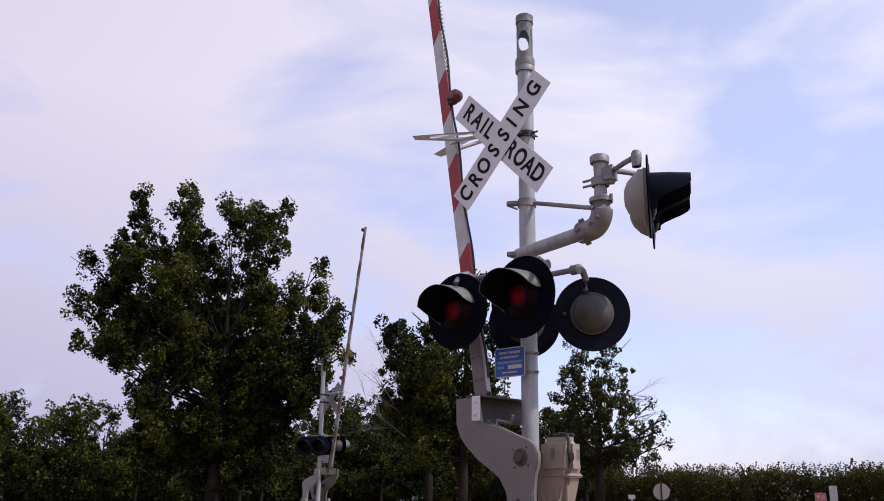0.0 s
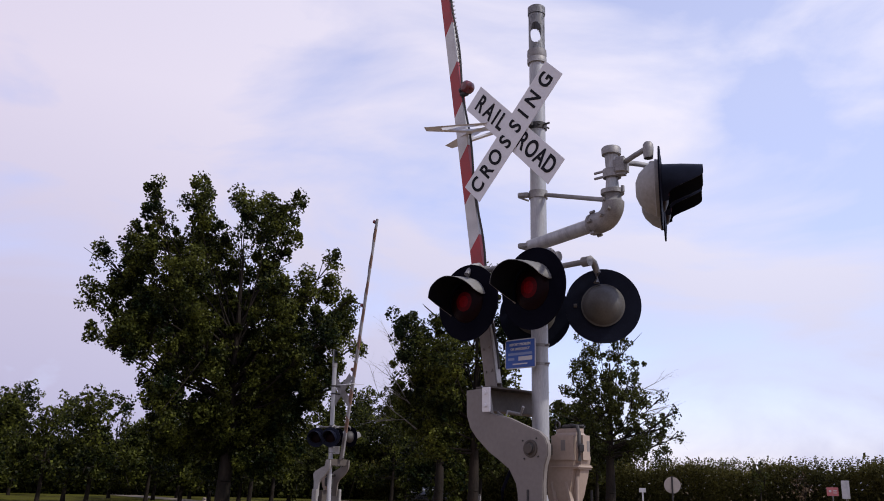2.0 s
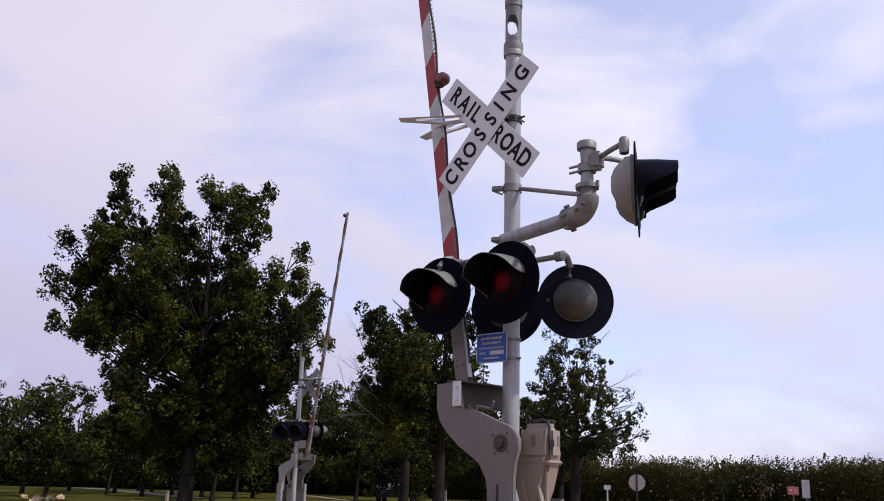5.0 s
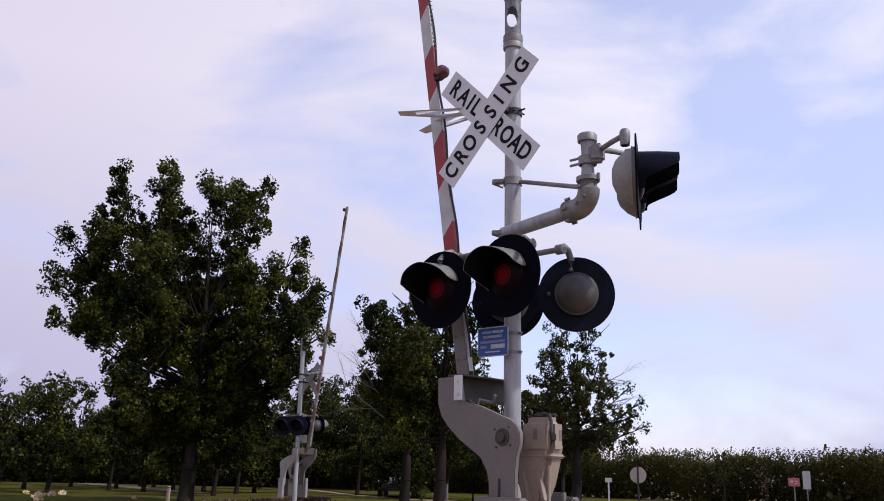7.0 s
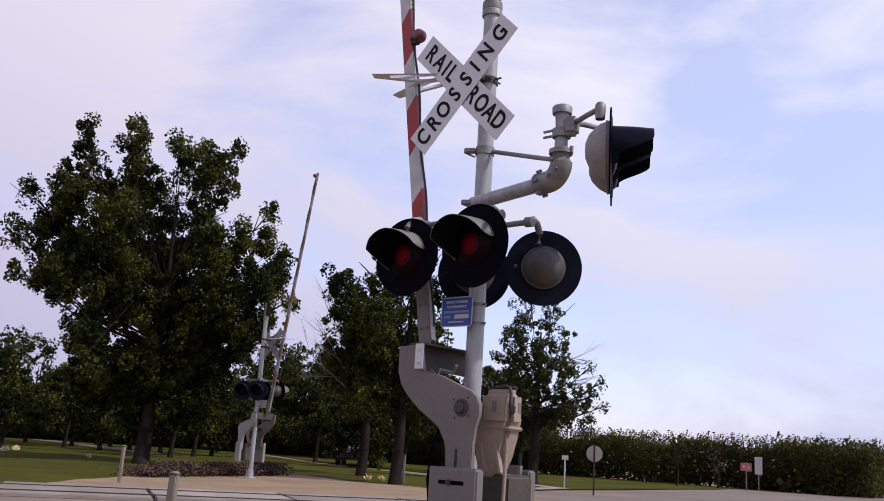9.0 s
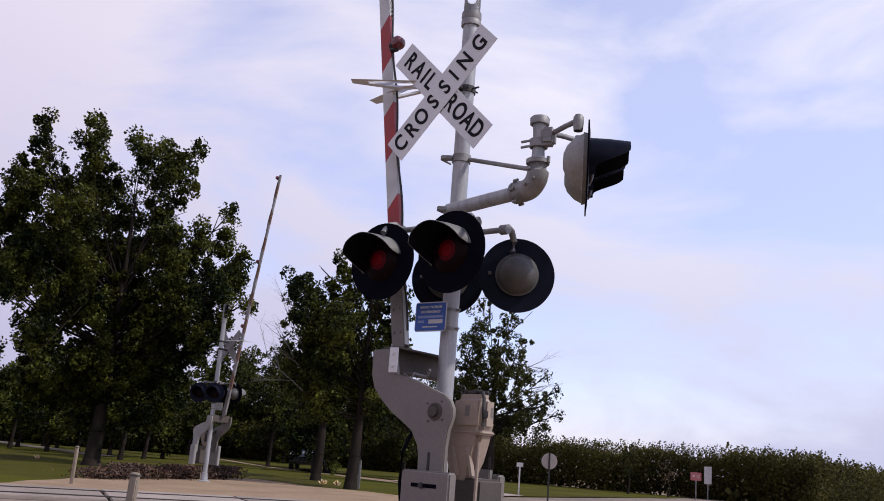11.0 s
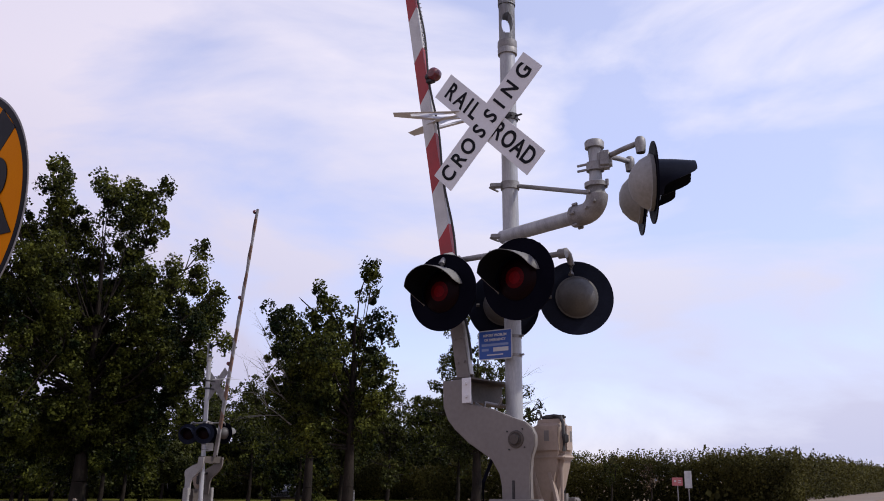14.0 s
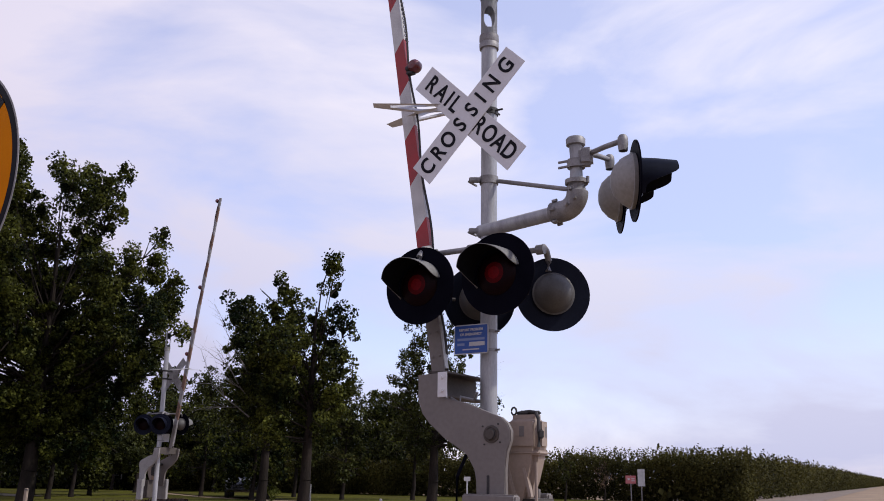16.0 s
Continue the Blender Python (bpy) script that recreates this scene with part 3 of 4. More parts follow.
    for z in (2.93, 3.34):
        bm = bmesh.new()
        lathe(bm, [(0.0635, -0.03), (0.073, -0.03), (0.073, 0.03), (0.0635, 0.03)], Matrix.Translation((0, 0, z)), 24)
        box(bm, L(0.0, -0.03, z), (0.09, 0.05, 0.035), 30, 0.006)
        tube(bm, L(-0.06, -0.02, z), L(-0.06, 0.1, z), 0.009, seg=8)
        part("clamp", bm, M_GALV, root, "grey bolted mast clamp")
    return root


def build_gate():
    root = thing("crossing_gate", (MX, MY, 0), "raised red-and-white gate arm with grey counterweights and beige motor", "crossing gate", "crossing gates")
    PX, PZ = 0.36, 1.378
    for y, nm in ((-0.39, "plate"), (0.29, "plate")):
        short = [(0.25, 1.02), (0.37, 1.02), (0.37, 0.8), (0.25, 0.8)]
        outline = [(-0.24, 1.8), (-0.04, 1.81), (-0.005, 1.63), (0.165, 1.59), (0.33, 1.525), (0.43, 1.49), (0.48, 1.45), (0.505, 1.4), (0.505, 1.34), (0.475, 1.26), (0.462, 1.15), (0.465, 0.8), (0.25, 0.8), (0.24, 1.08), (0.225, 1.15), (0.165, 1.245), (0.08, 1.3), (-0.02, 1.36), (-0.14, 1.46), (-0.2, 1.53), (-0.235, 1.62)]
        bm = bmesh.new()
        slab(bm, [(x - MX, z) for x, z in (outline if y < 0 else short)], 0.045, Matrix.Translation((0, y - MY, 0)))
        es = [e for e in bm.edges if abs(e.verts[0].co.y - e.verts[1].co.y) < 1e-5]
        bmesh.ops.bevel(bm, geom=es, offset=0.006, segments=2, affect="EDGES")
        pl = part(nm, bm, M_PLATE, root, "dull silver curved counterweight arm")
        bm = bmesh.new()
        sgn = -1 if y < 0 else 1
        yo = y - MY + sgn * 0.0225
        if y < 0:
            m = Matrix.Translation((PX - MX, yo, PZ)) @ pose(0, 0, 0, 90)
            lathe(bm, [(0.06, 0), (0.058, 0.008), (0.046, 0.01), (0.04, 0.006), (0.034, 0.016), (0.032, 0.03), (0.001, 0.032)], m, 24)
            part("pivot_bolt", bm, M_PLATE_D, pl, "round brown-grey steel pivot nut")
            for k in range(4):
                bm = bmesh.new()
                c_ = Vector((PX - MX + 0.085 * math.cos(k * 1.57 + 0.9), yo, PZ + 0.085 * math.sin(k * 1.57 + 0.9)))
                tube(bm, c_, c_ + Vector((0, -0.006, 0)), 0.006, seg=6)
                part("bolt", bm, M_DARK, pl)
            bm = bmesh.new()
        box(bm, (0.335 - MX, y - MY + sgn * 0.0235, 1.04), (0.02, 0.006, 0.14), bev=0.002)
        part("slot", bm, M_DARK, pl, "dark adjusting slot")
        bm = bmesh.new()
        cx = 0.375 if y < 0 else 0.33
        hw = 0.2 if y < 0 else 0.1
        yw = y - MY + sgn * 0.06
        box(bm, (cx - MX, yw, 0.72), (hw * 2, 0.085, 0.54), bev=0.012)
        cw = part("counterweight", bm, M_PLATE, root, "grey steel counterweight block with bolt slots")
        if y < 0:
            for z in (0.895, 0.755):
                bm = bmesh.new()
                box(bm, (cx - MX - 0.005, yw - 0.0425, z), (0.21, 0.006, 0.026), bev=0.0025)
                part("slot", bm, M_BLACK, cw, "dark horizontal bolt slot")
                bm = bmesh.new()
                tube(bm, (cx - MX - 0.02, yw - 0.042, z), (cx - MX - 0.02, yw - 0.062, z), 0.019, seg=6)
                part("bolt", bm, M_DARK, cw)
    bm = bmesh.new()
    tube(bm, (PX - MX, -0.44 - MY, PZ), (PX - MX, -0.05 - MY, PZ), 0.035, seg=16)
    part("shaft", bm, M_DARK, root)
    # motor housing: rounded head over a tapering body
    bm = bmesh.new()
    box(bm, (0.485 - MX, -0.135 - MY, 1.39), (0.27, 0.175, 0.26), bev=0.048)
    box(bm, (0.487 - MX, -0.132 - MY, 1.262), (0.258, 0.165, 0.03), bev=0.012)
    head = part("housing_head", bm, M_BEIGE, root, "beige cast gate motor cover with rounded corners")
    for yy, zz in ((-0.2235, 1.405), ):
        bm = bmesh.new()
        box(bm, (0.49 - MX, yy - MY, zz), (0.036, 0.004, 0.07))
        part("label_plate", bm, M_PLATE, head, "grey maker's plate")
    bm = bmesh.new()
    box(bm, (0.6205 - MX, -0.115 - MY, 1.4), (0.004, 0.03, 0.07))
    part("label_plate", bm, M_PLATE, head, "grey maker's plate")
    bm = bmesh.new()
    pipe(bm, [(0.61 - MX, -0.203 - MY, 1.3), (0.612 - MX, -0.204 - MY, 1.4), (0.606 - MX, -0.198 - MY, 1.49), (0.575 - MX, -0.175 - MY, 1.532), (0.5 - MX, -0.13 - MY, 1.543), (0.4 - MX, -0.1 - MY, 1.535)], 0.013, 8)
    box(bm, (0.625 - MX, -0.2 - MY, 1.385), (0.035, 0.03, 0.06), 40, bev=0.008)
    box(bm, (0.5 - MX, -0.11 - MY, 1.535), (0.15, 0.06, 0.03), 25, bev=0.01)
    pipe(bm, [(0.405 - MX + 0.02 * math.cos(k * 0.7), -0.17 - MY, 1.545 + 0.026 * math.sin(k * 0.7)) for k in range(10)], 0.007, 8)
    part("latch", bm, M_DARK, head, "dark hasp and padlock strap")
    bm = bmesh.new()
    v0 = [(-0.19, -0.09), (0.1, -0.09), (0.1, 0.09), (-0.19, 0.09)]
    rings = [[bm.verts.new((0.51 - MX + x * k - 0.17 * (1.33 - z), -0.12 - MY + y * k, z)) for x, y in v0] for z, k in ((1.33, 0.97), (1.2, 0.94), (1.07, 0.85), (0.97, 0.66), (0.92, 0.42))]
    for a, b in zip(rings, rings[1:]):
        for i in range(4):
            bm.faces.new((a[i], a[(i + 1) % 4], b[(i + 1) % 4], b[i]))
    bm.faces.new(rings[-1])
    bm.faces.new(rings[0])
    bmesh.ops.bevel(bm, geom=[e for e in bm.edges if abs(e.verts[0].co.z - e.verts[1].co.z) > 0.02], offset=0.035, segments=4, affect="EDGES")
    part("housing_body", bm, M_BEIGE, root, "beige tapering cast gate motor body")
    for x in (0.4, 0.52):
        bm = bmesh.new()
        slab(bm, [(-0.012, 0.1), (0.014, 0.14), (0.03, 0.02), (0.02, -0.09), (-0.012, -0.09)], 0.02, Matrix.Translation((x - MX, -0.195 - MY, 1.06)) @ pose(0, 0, 0, -14, 0, 90))
        part("rib", bm, M_BEIGE, root)
    bm = bmesh.new()
    pipe(bm, [(0.585 - MX, -0.2 - MY, 1.2), (0.588 - MX, -0.205 - MY, 1.0), (0.585 - MX, -0.215 - MY, 0.6), (0.585 - MX, -0.215 - MY, 0.02)], 0.012, 8)
    part("conduit", bm, M_BEIGE, root, "thin pale upright conduit below the motor")
    bm = bmesh.new()
    box(bm, (0.27 - MX, -0.08 - MY, 1.2), (0.26, 0.12, 0.25), bev=0.02)
    part("mast_bracket", bm, M_DARK, root, "dark bracket between housing and mast")
    # added box: dark inner face of the rear counterweight
    bm = bmesh.new()
    box(bm, (0.47 - MX, -0.03 - MY, 0.72), (0.24, 0.3, 0.48), bev=0.02)
    part("base_box", bm, M_PLATE_D, root, "dark box below the motor, standing in for the rear counterweight's inner face")
    # channel across the plate heads, with the arm socket
    # channel takes the dark steel, so its recess looks shaded
    bm = bmesh.new()
    box(bm, (-0.10 - MX, -0.05 - MY, 1.82), (0.14, 0.66, 0.012))
    box(bm, (-0.10 - MX, -0.05 - MY, 1.655), (0.14, 0.66, 0.012))
    box(bm, (-0.165 - MX, -0.05 - MY, 1.738), (0.012, 0.66, 0.155))
    part("channel", bm, M_PLATE_D, root, "steel channel joining the two arms, coloured dark for its shaded inside", smooth=False)
    bm = bmesh.new()
    box(bm, (-0.012 - MX, -0.446 - MY, 1.722), (0.075, 0.012, 0.175), bev=0.003)
    for z in (1.68, 1.77):
        tube(bm, (-0.012 - MX, -0.45 - MY, z), (-0.012 - MX, -0.468 - MY, z), 0.013, seg=6)
    part("end_plate", bm, M_SIGN, root, "small white bolted end plate", smooth=False)
    # the arm: flat tapered boom in slanted red and white stripes
    a = L(-0.25, -0.098, 1.873)
    b = L(-0.642, -0.132, 4.42)
    d = (b - a).normalized()
    side = d.cross(Vector((0, -1, 0))).normalized()
    side = side if side.x > 0 else -side
    nrm = d.cross(side)
    q = Matrix(((side.x, nrm.x, d.x, a.x), (side.y, nrm.y, d.y, a.y), (side.z, nrm.z, d.z, a.z), (0, 0, 0, 1)))
    LEN = 7.0
    edges = [0.0] + [0.75 + 0.4 * k for k in range(16)] + [LEN]
    for k, (s0, s1) in enumerate(zip(edges, edges[1:])):
        bm = bmesh.new()
        w = lambda s: 0.062 - 0.03 * s / LEN  # noqa: E731
        sl = 0.055
        e0 = 0.0 if k == 0 else sl
        e1 = 0.0 if k == len(edges) - 2 else sl
        vs = []
        for yy in (-0.022, 0.022):
            vs.append([bm.verts.new(q @ Vector(p)) for p in ((-w(s0), yy, s0 - e0), (w(s0), yy, s0 + e0), (w(s1), yy, s1 + e1), (-w(s1), yy, s1 - e1))])
        bm.faces.new(vs[0])
        bm.faces.new(vs[1][::-1])
        for i in range(4):
            bm.faces.new((vs[0][i], vs[0][(i + 1) % 4], vs[1][(i + 1) % 4], vs[1][i]))
        part("arm_stripe", bm, M_RED if k % 2 else M_WHITE, root, "red reflective stripe of the arm" if k % 2 else "white reflective stripe of the arm", smooth=False)
    bm = bmesh.new()
    pts = [q @ Vector((0.075 + 0.012 * math.sin(s * 7), -0.012, s)) for s in np.linspace(0.1, LEN - 0.1, 90)]
    pipe(bm, pts, 0.009, 6)
    part("cable", bm, M_DARK, root, "black lamp cable along the arm")
    bm = bmesh.new()
    hx = [q @ Vector((0.078 + 0.012 * math.cos(s * 150), 0.012 * math.sin(s * 150) - 0.01, s)) for s in np.linspace(2.75, 3.5, 190)]
    pipe(bm, hx, 0.004, 5)
    part("cable_coil", bm, M_GALV, root, "coiled slack of the lamp cable")
    for s in (2.51, 4.4, LEN - 0.08):
        bm = bmesh.new()
        c = q @ Vector((0.13, -0.02, s))
        m = Matrix.Translation(c) @ pose(0, 0, 0, 90, 0, 0)
        lathe(bm, [(0.001, -0.055), (0.035, -0.05), (0.052, -0.03), (0.055, 0.0), (0.052, 0.03), (0.035, 0.05), (0.001, 0.055)], m, 24)
        lm = part("gate_lamp", bm, M_LAMP, root, "round red gate arm lamp")
        bm = bmesh.new()
        tube(bm, q @ Vector((0.05, -0.02, s)), q @ Vector((0.1, -0.02, s)), 0.028, 0.034, 12)
        box(bm, q @ Vector((0.085, -0.02, s - 0.045)), (0.07, 0.05, 0.03), bev=0.006)
        part("lamp_bracket", bm, M_DARK, lm)
    bm = bmesh.new()
    for yy in (-0.03, 0.03):
        box(bm, (0, 0, 0), (0.11, 0.008, 0.62), m=q @ Matrix.Translation((0, yy, 0.25)))
    for s in (0.1, 0.28, 0.45):
        for x in (-0.03, 0.03):
            tube(bm, q @ Vector((x, -0.045, s)), q @ Vector((x, 0.045, s)), 0.01, seg=6)
    part("arm_socket", bm, M_PLATE, root, "bolted grey steel socket plates of the arm", smooth=False)
    bm = bmesh.new()
    pipe(bm, [L(-0.03, -0.3, 1.64), L(0.05, -0.31, 1.6), L(0.02, -0.25, 1.65), L(0.1, -0.2, 1.63), L(0.14, -0.22, 1.68)], 0.011, 8)
    part("hose", bm, M_GALV, root)
    return root


def build_conduit():
    root = thing("cable_conduit", (0.1, -0.36, 0), "thin black cable conduit hanging beside the gate mechanism", "cable")
    bm = bmesh.new()
    pipe(bm, [(0, 0, 0), (0.0, 0, 0.35), (-0.02, 0.01, 0.7), (-0.04, 0.0, 0.9), (-0.035, 0.0, 1.1), (0.02, 0.03, 1.25)], 0.012, 8)
    part("conduit", bm, M_BLACK, root)
    return root


build_conduit()
signal = build_signal()
side_light = build_side_light()
gate = build_gate()
FAR = pose(-15.2, 10.32, 0.03, 0, 0, 180) @ Matrix.Scale(0.93, 4)
s2 = copy_thing(signal, FAR)
for o in s2.children_recursive:
    if o.name.startswith(("lens", "blade")):
        o.data = o.data.copy()
        o.data.materials[0] = M_GALV if o.name.startswith("blade") else M_LENS_D
g2 = copy_thing(gate, FAR)
# both curved plates of the far gate show
plates = [o for o in g2.children if o.name.startswith("plate")]
plates[1].data = plates[0].data
plates[1].matrix_basis = Matrix.Translation((0, 0.68, 0))
# paler material on these parts stands in for sunlight falling on them
for o in plates[1:] + [o for o in g2.children if o.name.startswith("counterweight")]:
    o.data = o.data.copy()
    o.data.materials[0] = M_DOME_W
# far arm turns its unlit back: stripes recoloured darker to imitate that shade
for o in g2.children:
    if o.name.startswith("arm_stripe"):
        o.data = o.data.copy()
        o.data.materials[0] = M_STRIPE_SHADE if o["label"].startswith("red") else M_GALV


# round advance warning sign beside the camera's way
def warning_disc(at, facing):
    root = thing("warning_sign", (at[0], at[1], 0), "round amber warning sign with black cross and letters on a post", "road sign")
    z = at[2]
    r = 0.457
    rot = pose(0, 0, 0, 0, 0, facing)
    m = rot @ Matrix.Translation((0, 0, z))

    def disc(nm, rr, y, th, material, label=""):
        bm = bmesh.new()
        lathe(bm, [(0.001, th), (rr - 0.003, th), (rr, th - 0.001), (rr, 0), (0.001, 0)], m @ Matrix.Translation((0, y, 0)) @ pose(0, 0, 0, 90, 0, 0), 96)
        return part(nm, bm, material, root, label)
    disc("plate", r, 0, 0.003, M_GALV, "bare aluminium sign plate")
    disc("border", r - 0.006, -0.0032, 0.001, M_INK, "black border")
    disc("panel", r - 0.03, -0.0046, 0.001, M_YELLOW, "amber sign face")
    for ang in (45, -45):
        bm = bmesh.new()
        box(bm, (0, 0, 0), (2 * (r - 0.032), 0.0012, 0.125))
        xf(bm, bm.verts[:], m @ Matrix.Translation((0, -0.0064 - (0.0006 if ang > 0 else 0), 0)) @ pose(0, 0, 0, 0, ang, 0))
        part("cross_bar", bm, M_INK, root, smooth=False)
    for x in (-0.25, 0.25):
        lettering("letter", "R", 0.41, m @ Matrix.Translation((x, -0.0085, 0.0)), root, M_INK, 1, 1.05)
    bm = bmesh.new()
    box(bm, (0, 0, 0), (0.05, 0.04, z + r - 0.02), bev=0.004)
    xf(bm, bm.verts[:], rot @ Matrix.Translation((0, 0.024, (z + r - 0.02) / 2)))
    part("post", bm, M_GALV, root)
    return root


warning_disc((0.245, -4.225, 2.045), 2)


# small roadside signs and posts
def sign_back(name, at, h, shape, size, post_mat, face_mat, label, toward=0.0, zc=None, print_mat=None):
    root = thing(name, (at[0], at[1], 0), label, "road sign")
    bm = bmesh.new()
    box(bm, (0, 0, h / 2), (0.05, 0.05, h), toward, 0.004)
    part("post", bm, post_mat, root)
    bm = bmesh.new()
    m = pose(0, 0, zc or h - size[1] / 2, 0, 0, toward)
    if shape == "disc":
        lathe(bm, [(0.001, 0.004), (size[0] / 2, 0.004), (size[0] / 2, 0), (0.001, 0)], m @ Matrix.Translation((0, 0.034, 0)) @ pose(0, 0, 0, 90, 0, 0), 40)
    else:
        box(bm, (0, 0, 0), (size[0], 0.004, size[1]), m=m @ Matrix.Translation((0, -0.03, 0)))
    pl = part("plate", bm, face_mat, root)
    if print_mat:
        for dx, dz, w, h2 in ((-0.2, 0.05, 0.2, 0.25), (0.22, 0.1, 0.3, 0.12), (0.22, -0.15, 0.3, 0.1)):
            bm = bmesh.new()
            box(bm, (0, 0, 0), (size[0] * w, 0.003, size[1] * h2), m=m @ Matrix.Translation((size[0] * dx, -0.034, size[1] * dz)))
            part("print", bm, print_mat, pl, smooth=False)
    return root


M_BACK = mat("dull_aluminium", (0.42, 0.37, 0.32), (0.32, 0.28, 0.25), 0.6, 0.2, 4, 60, 0.1)
M_REDSIGN = mat("faded_red_sheet", (0.5, 0.16, 0.16), (0.4, 0.1, 0.1), 0.6, 0, 4, 60, 0.05)
sign_back("road_sign", (-10.26, 19.3), 1.48, "disc", (0.48, 0.48), M_DARK, M_BACK, "back of a round tan metal sign on a dark post", 28, 1.22)
sign_back("road_sign", (-13.09, 38.1), 1.32, "rect", (0.5, 0.38), M_GALV, M_REDSIGN, "small faded red rectangular sign on a grey post", 17, 1.1, M_WHITE)
sign_back("road_sign", (-13.38, 40.4), 1.5, "rect", (0.36, 0.85), M_GALV, M_WHITE, "tall narrow white sign on a grey post", 17, 1.2)
sign_back("mailbox_post", (-12.68, 21.5), 1.0, "rect", (0.22, 0.14), M_WHITE, M_WHITE, "short white post with a small white plate", 30, 1.05)


def plain_post(name, at, h, w, material, label, lean=0.0):
    root = thing(name, at, label, "post")
    bm = bmesh.new()
    box(bm, (0, 0, h / 2), (w, w * 0.8, h), 25, 0.012)
    xf(bm, bm.verts[:], pose(0, 0, 0, 0, lean, 0))
    part("post", bm, material, root)
    bm = bmesh.new()
    box(bm, (0, 0, h - 0.03), (w * 1.04, w * 0.84, 0.02), 25)
    xf(bm, bm.verts[:], pose(0, 0, 0, 0, lean, 0))
    part("band", bm, M_DOME, root, smooth=False)
    return root


plain_post("marker_post", (-12.97, 5.23, 0), 0.78, 0.07, M_WOOD, "weathered wooden marker post at the lawn edge", 1)
plain_post("marker_post", (-5.13, 1.16, 0), 0.66, 0.1, M_WOOD, "pale weathered marker post on the asphalt", 3)
plain_post("marker_post", (-14.6, 15.6, 0), 0.85, 0.07, M_GALV, "thin grey marker post beside a tree", 0)
plain_post("marker_post", (-10.3, 13.2, 0), 0.55, 0.07, M_WHITE, "short white marker post at the road edge", 0)
box_root = thing("meter_box", (-5.22, 1.77, 0), "low black plastic utility box on the asphalt", "utility box")
bm = bmesh.new()
box(bm, (0, 0, 0.09), (0.3, 0.24, 0.18), 20, 0.03)
part("body", bm, M_BLACK, box_root)
bm = bmesh.new()
box(bm, (0, 0, 0.19), (0.32, 0.26, 0.03), 20, 0.012)
part("lid", bm, M_HOOD, box_root)


# foliage
def quads(name, P, material, parent=None):
    """P: n x 4 x 3 corners of separate leaves."""
    n = len(P)
    me = bpy.data.meshes.new(name)
    me.vertices.add(n * 4)
    me.vertices.foreach_set("co", np.ascontiguousarray(P, dtype=np.float32).ravel())
    me.loops.add(n * 4)
    me.loops.foreach_set("vertex_index", np.arange(n * 4, dtype=np.int32))
    me.polygons.add(n)
    me.polygons.foreach_set("loop_start", np.arange(0, n * 4, 4, dtype=np.int32))
    me.update(calc_edges=True)
    me.materials.append(material)
    ob = new(name, me)
    ob.parent = parent
    return ob


def leaves(rng, centres, size, up=0.3):
    """Rhombic leaves at the centres, turned at random, slightly hanging."""
    n = len(centres)
    a = rng.normal(size=(n, 3))
    a[:, 2] -= up
    a /= np.linalg.norm(a, axis=1)[:, None]
    b = np.cross(a, rng.normal(size=(n, 3)))
    b /= np.linalg.norm(b, axis=1)[:, None] + 1e-9
    s = (size * rng.uniform(0.6, 1.3, n))[:, None]
    return np.stack([centres - a * s * 0.5, centres + b * s * 0.38, centres + a * s * 0.5, centres - b * s * 0.38], 1)


def lobe_points(rng, lobes, per, clump=0.3, clumps=24, tall=1.15):
    """Leaf places: small tight clumps over the shells of the lobes, and a thinner filling."""
    out = []
    for c, r in lobes:
        k = max(7, int(clumps * (r / 0.9) ** 1.5))
        d = rng.normal(size=(k, 3))
        d /= np.linalg.norm(d, axis=1)[:, None]
        rad = r * rng.uniform(0.15, 1.05, k) ** 0.6
        cc = np.array(c) + d * rad[:, None] * np.array([1.05 / tall, 1.05 / tall, tall])
        m = max(6, int(per * (r / 1.0) ** 2 / k))
        g = rng.normal(size=(k, m, 3))
        g /= np.linalg.norm(g, axis=2)[:, :, None]
        g *= (clump * rng.uniform(0.45, 1.4, (k, 1)) * rng.uniform(0.2, 1, (k, m)) ** 0.45)[:, :, None]
        out.append((cc[:, None, :] + g).reshape(-1, 3))
    return np.concatenate(out)



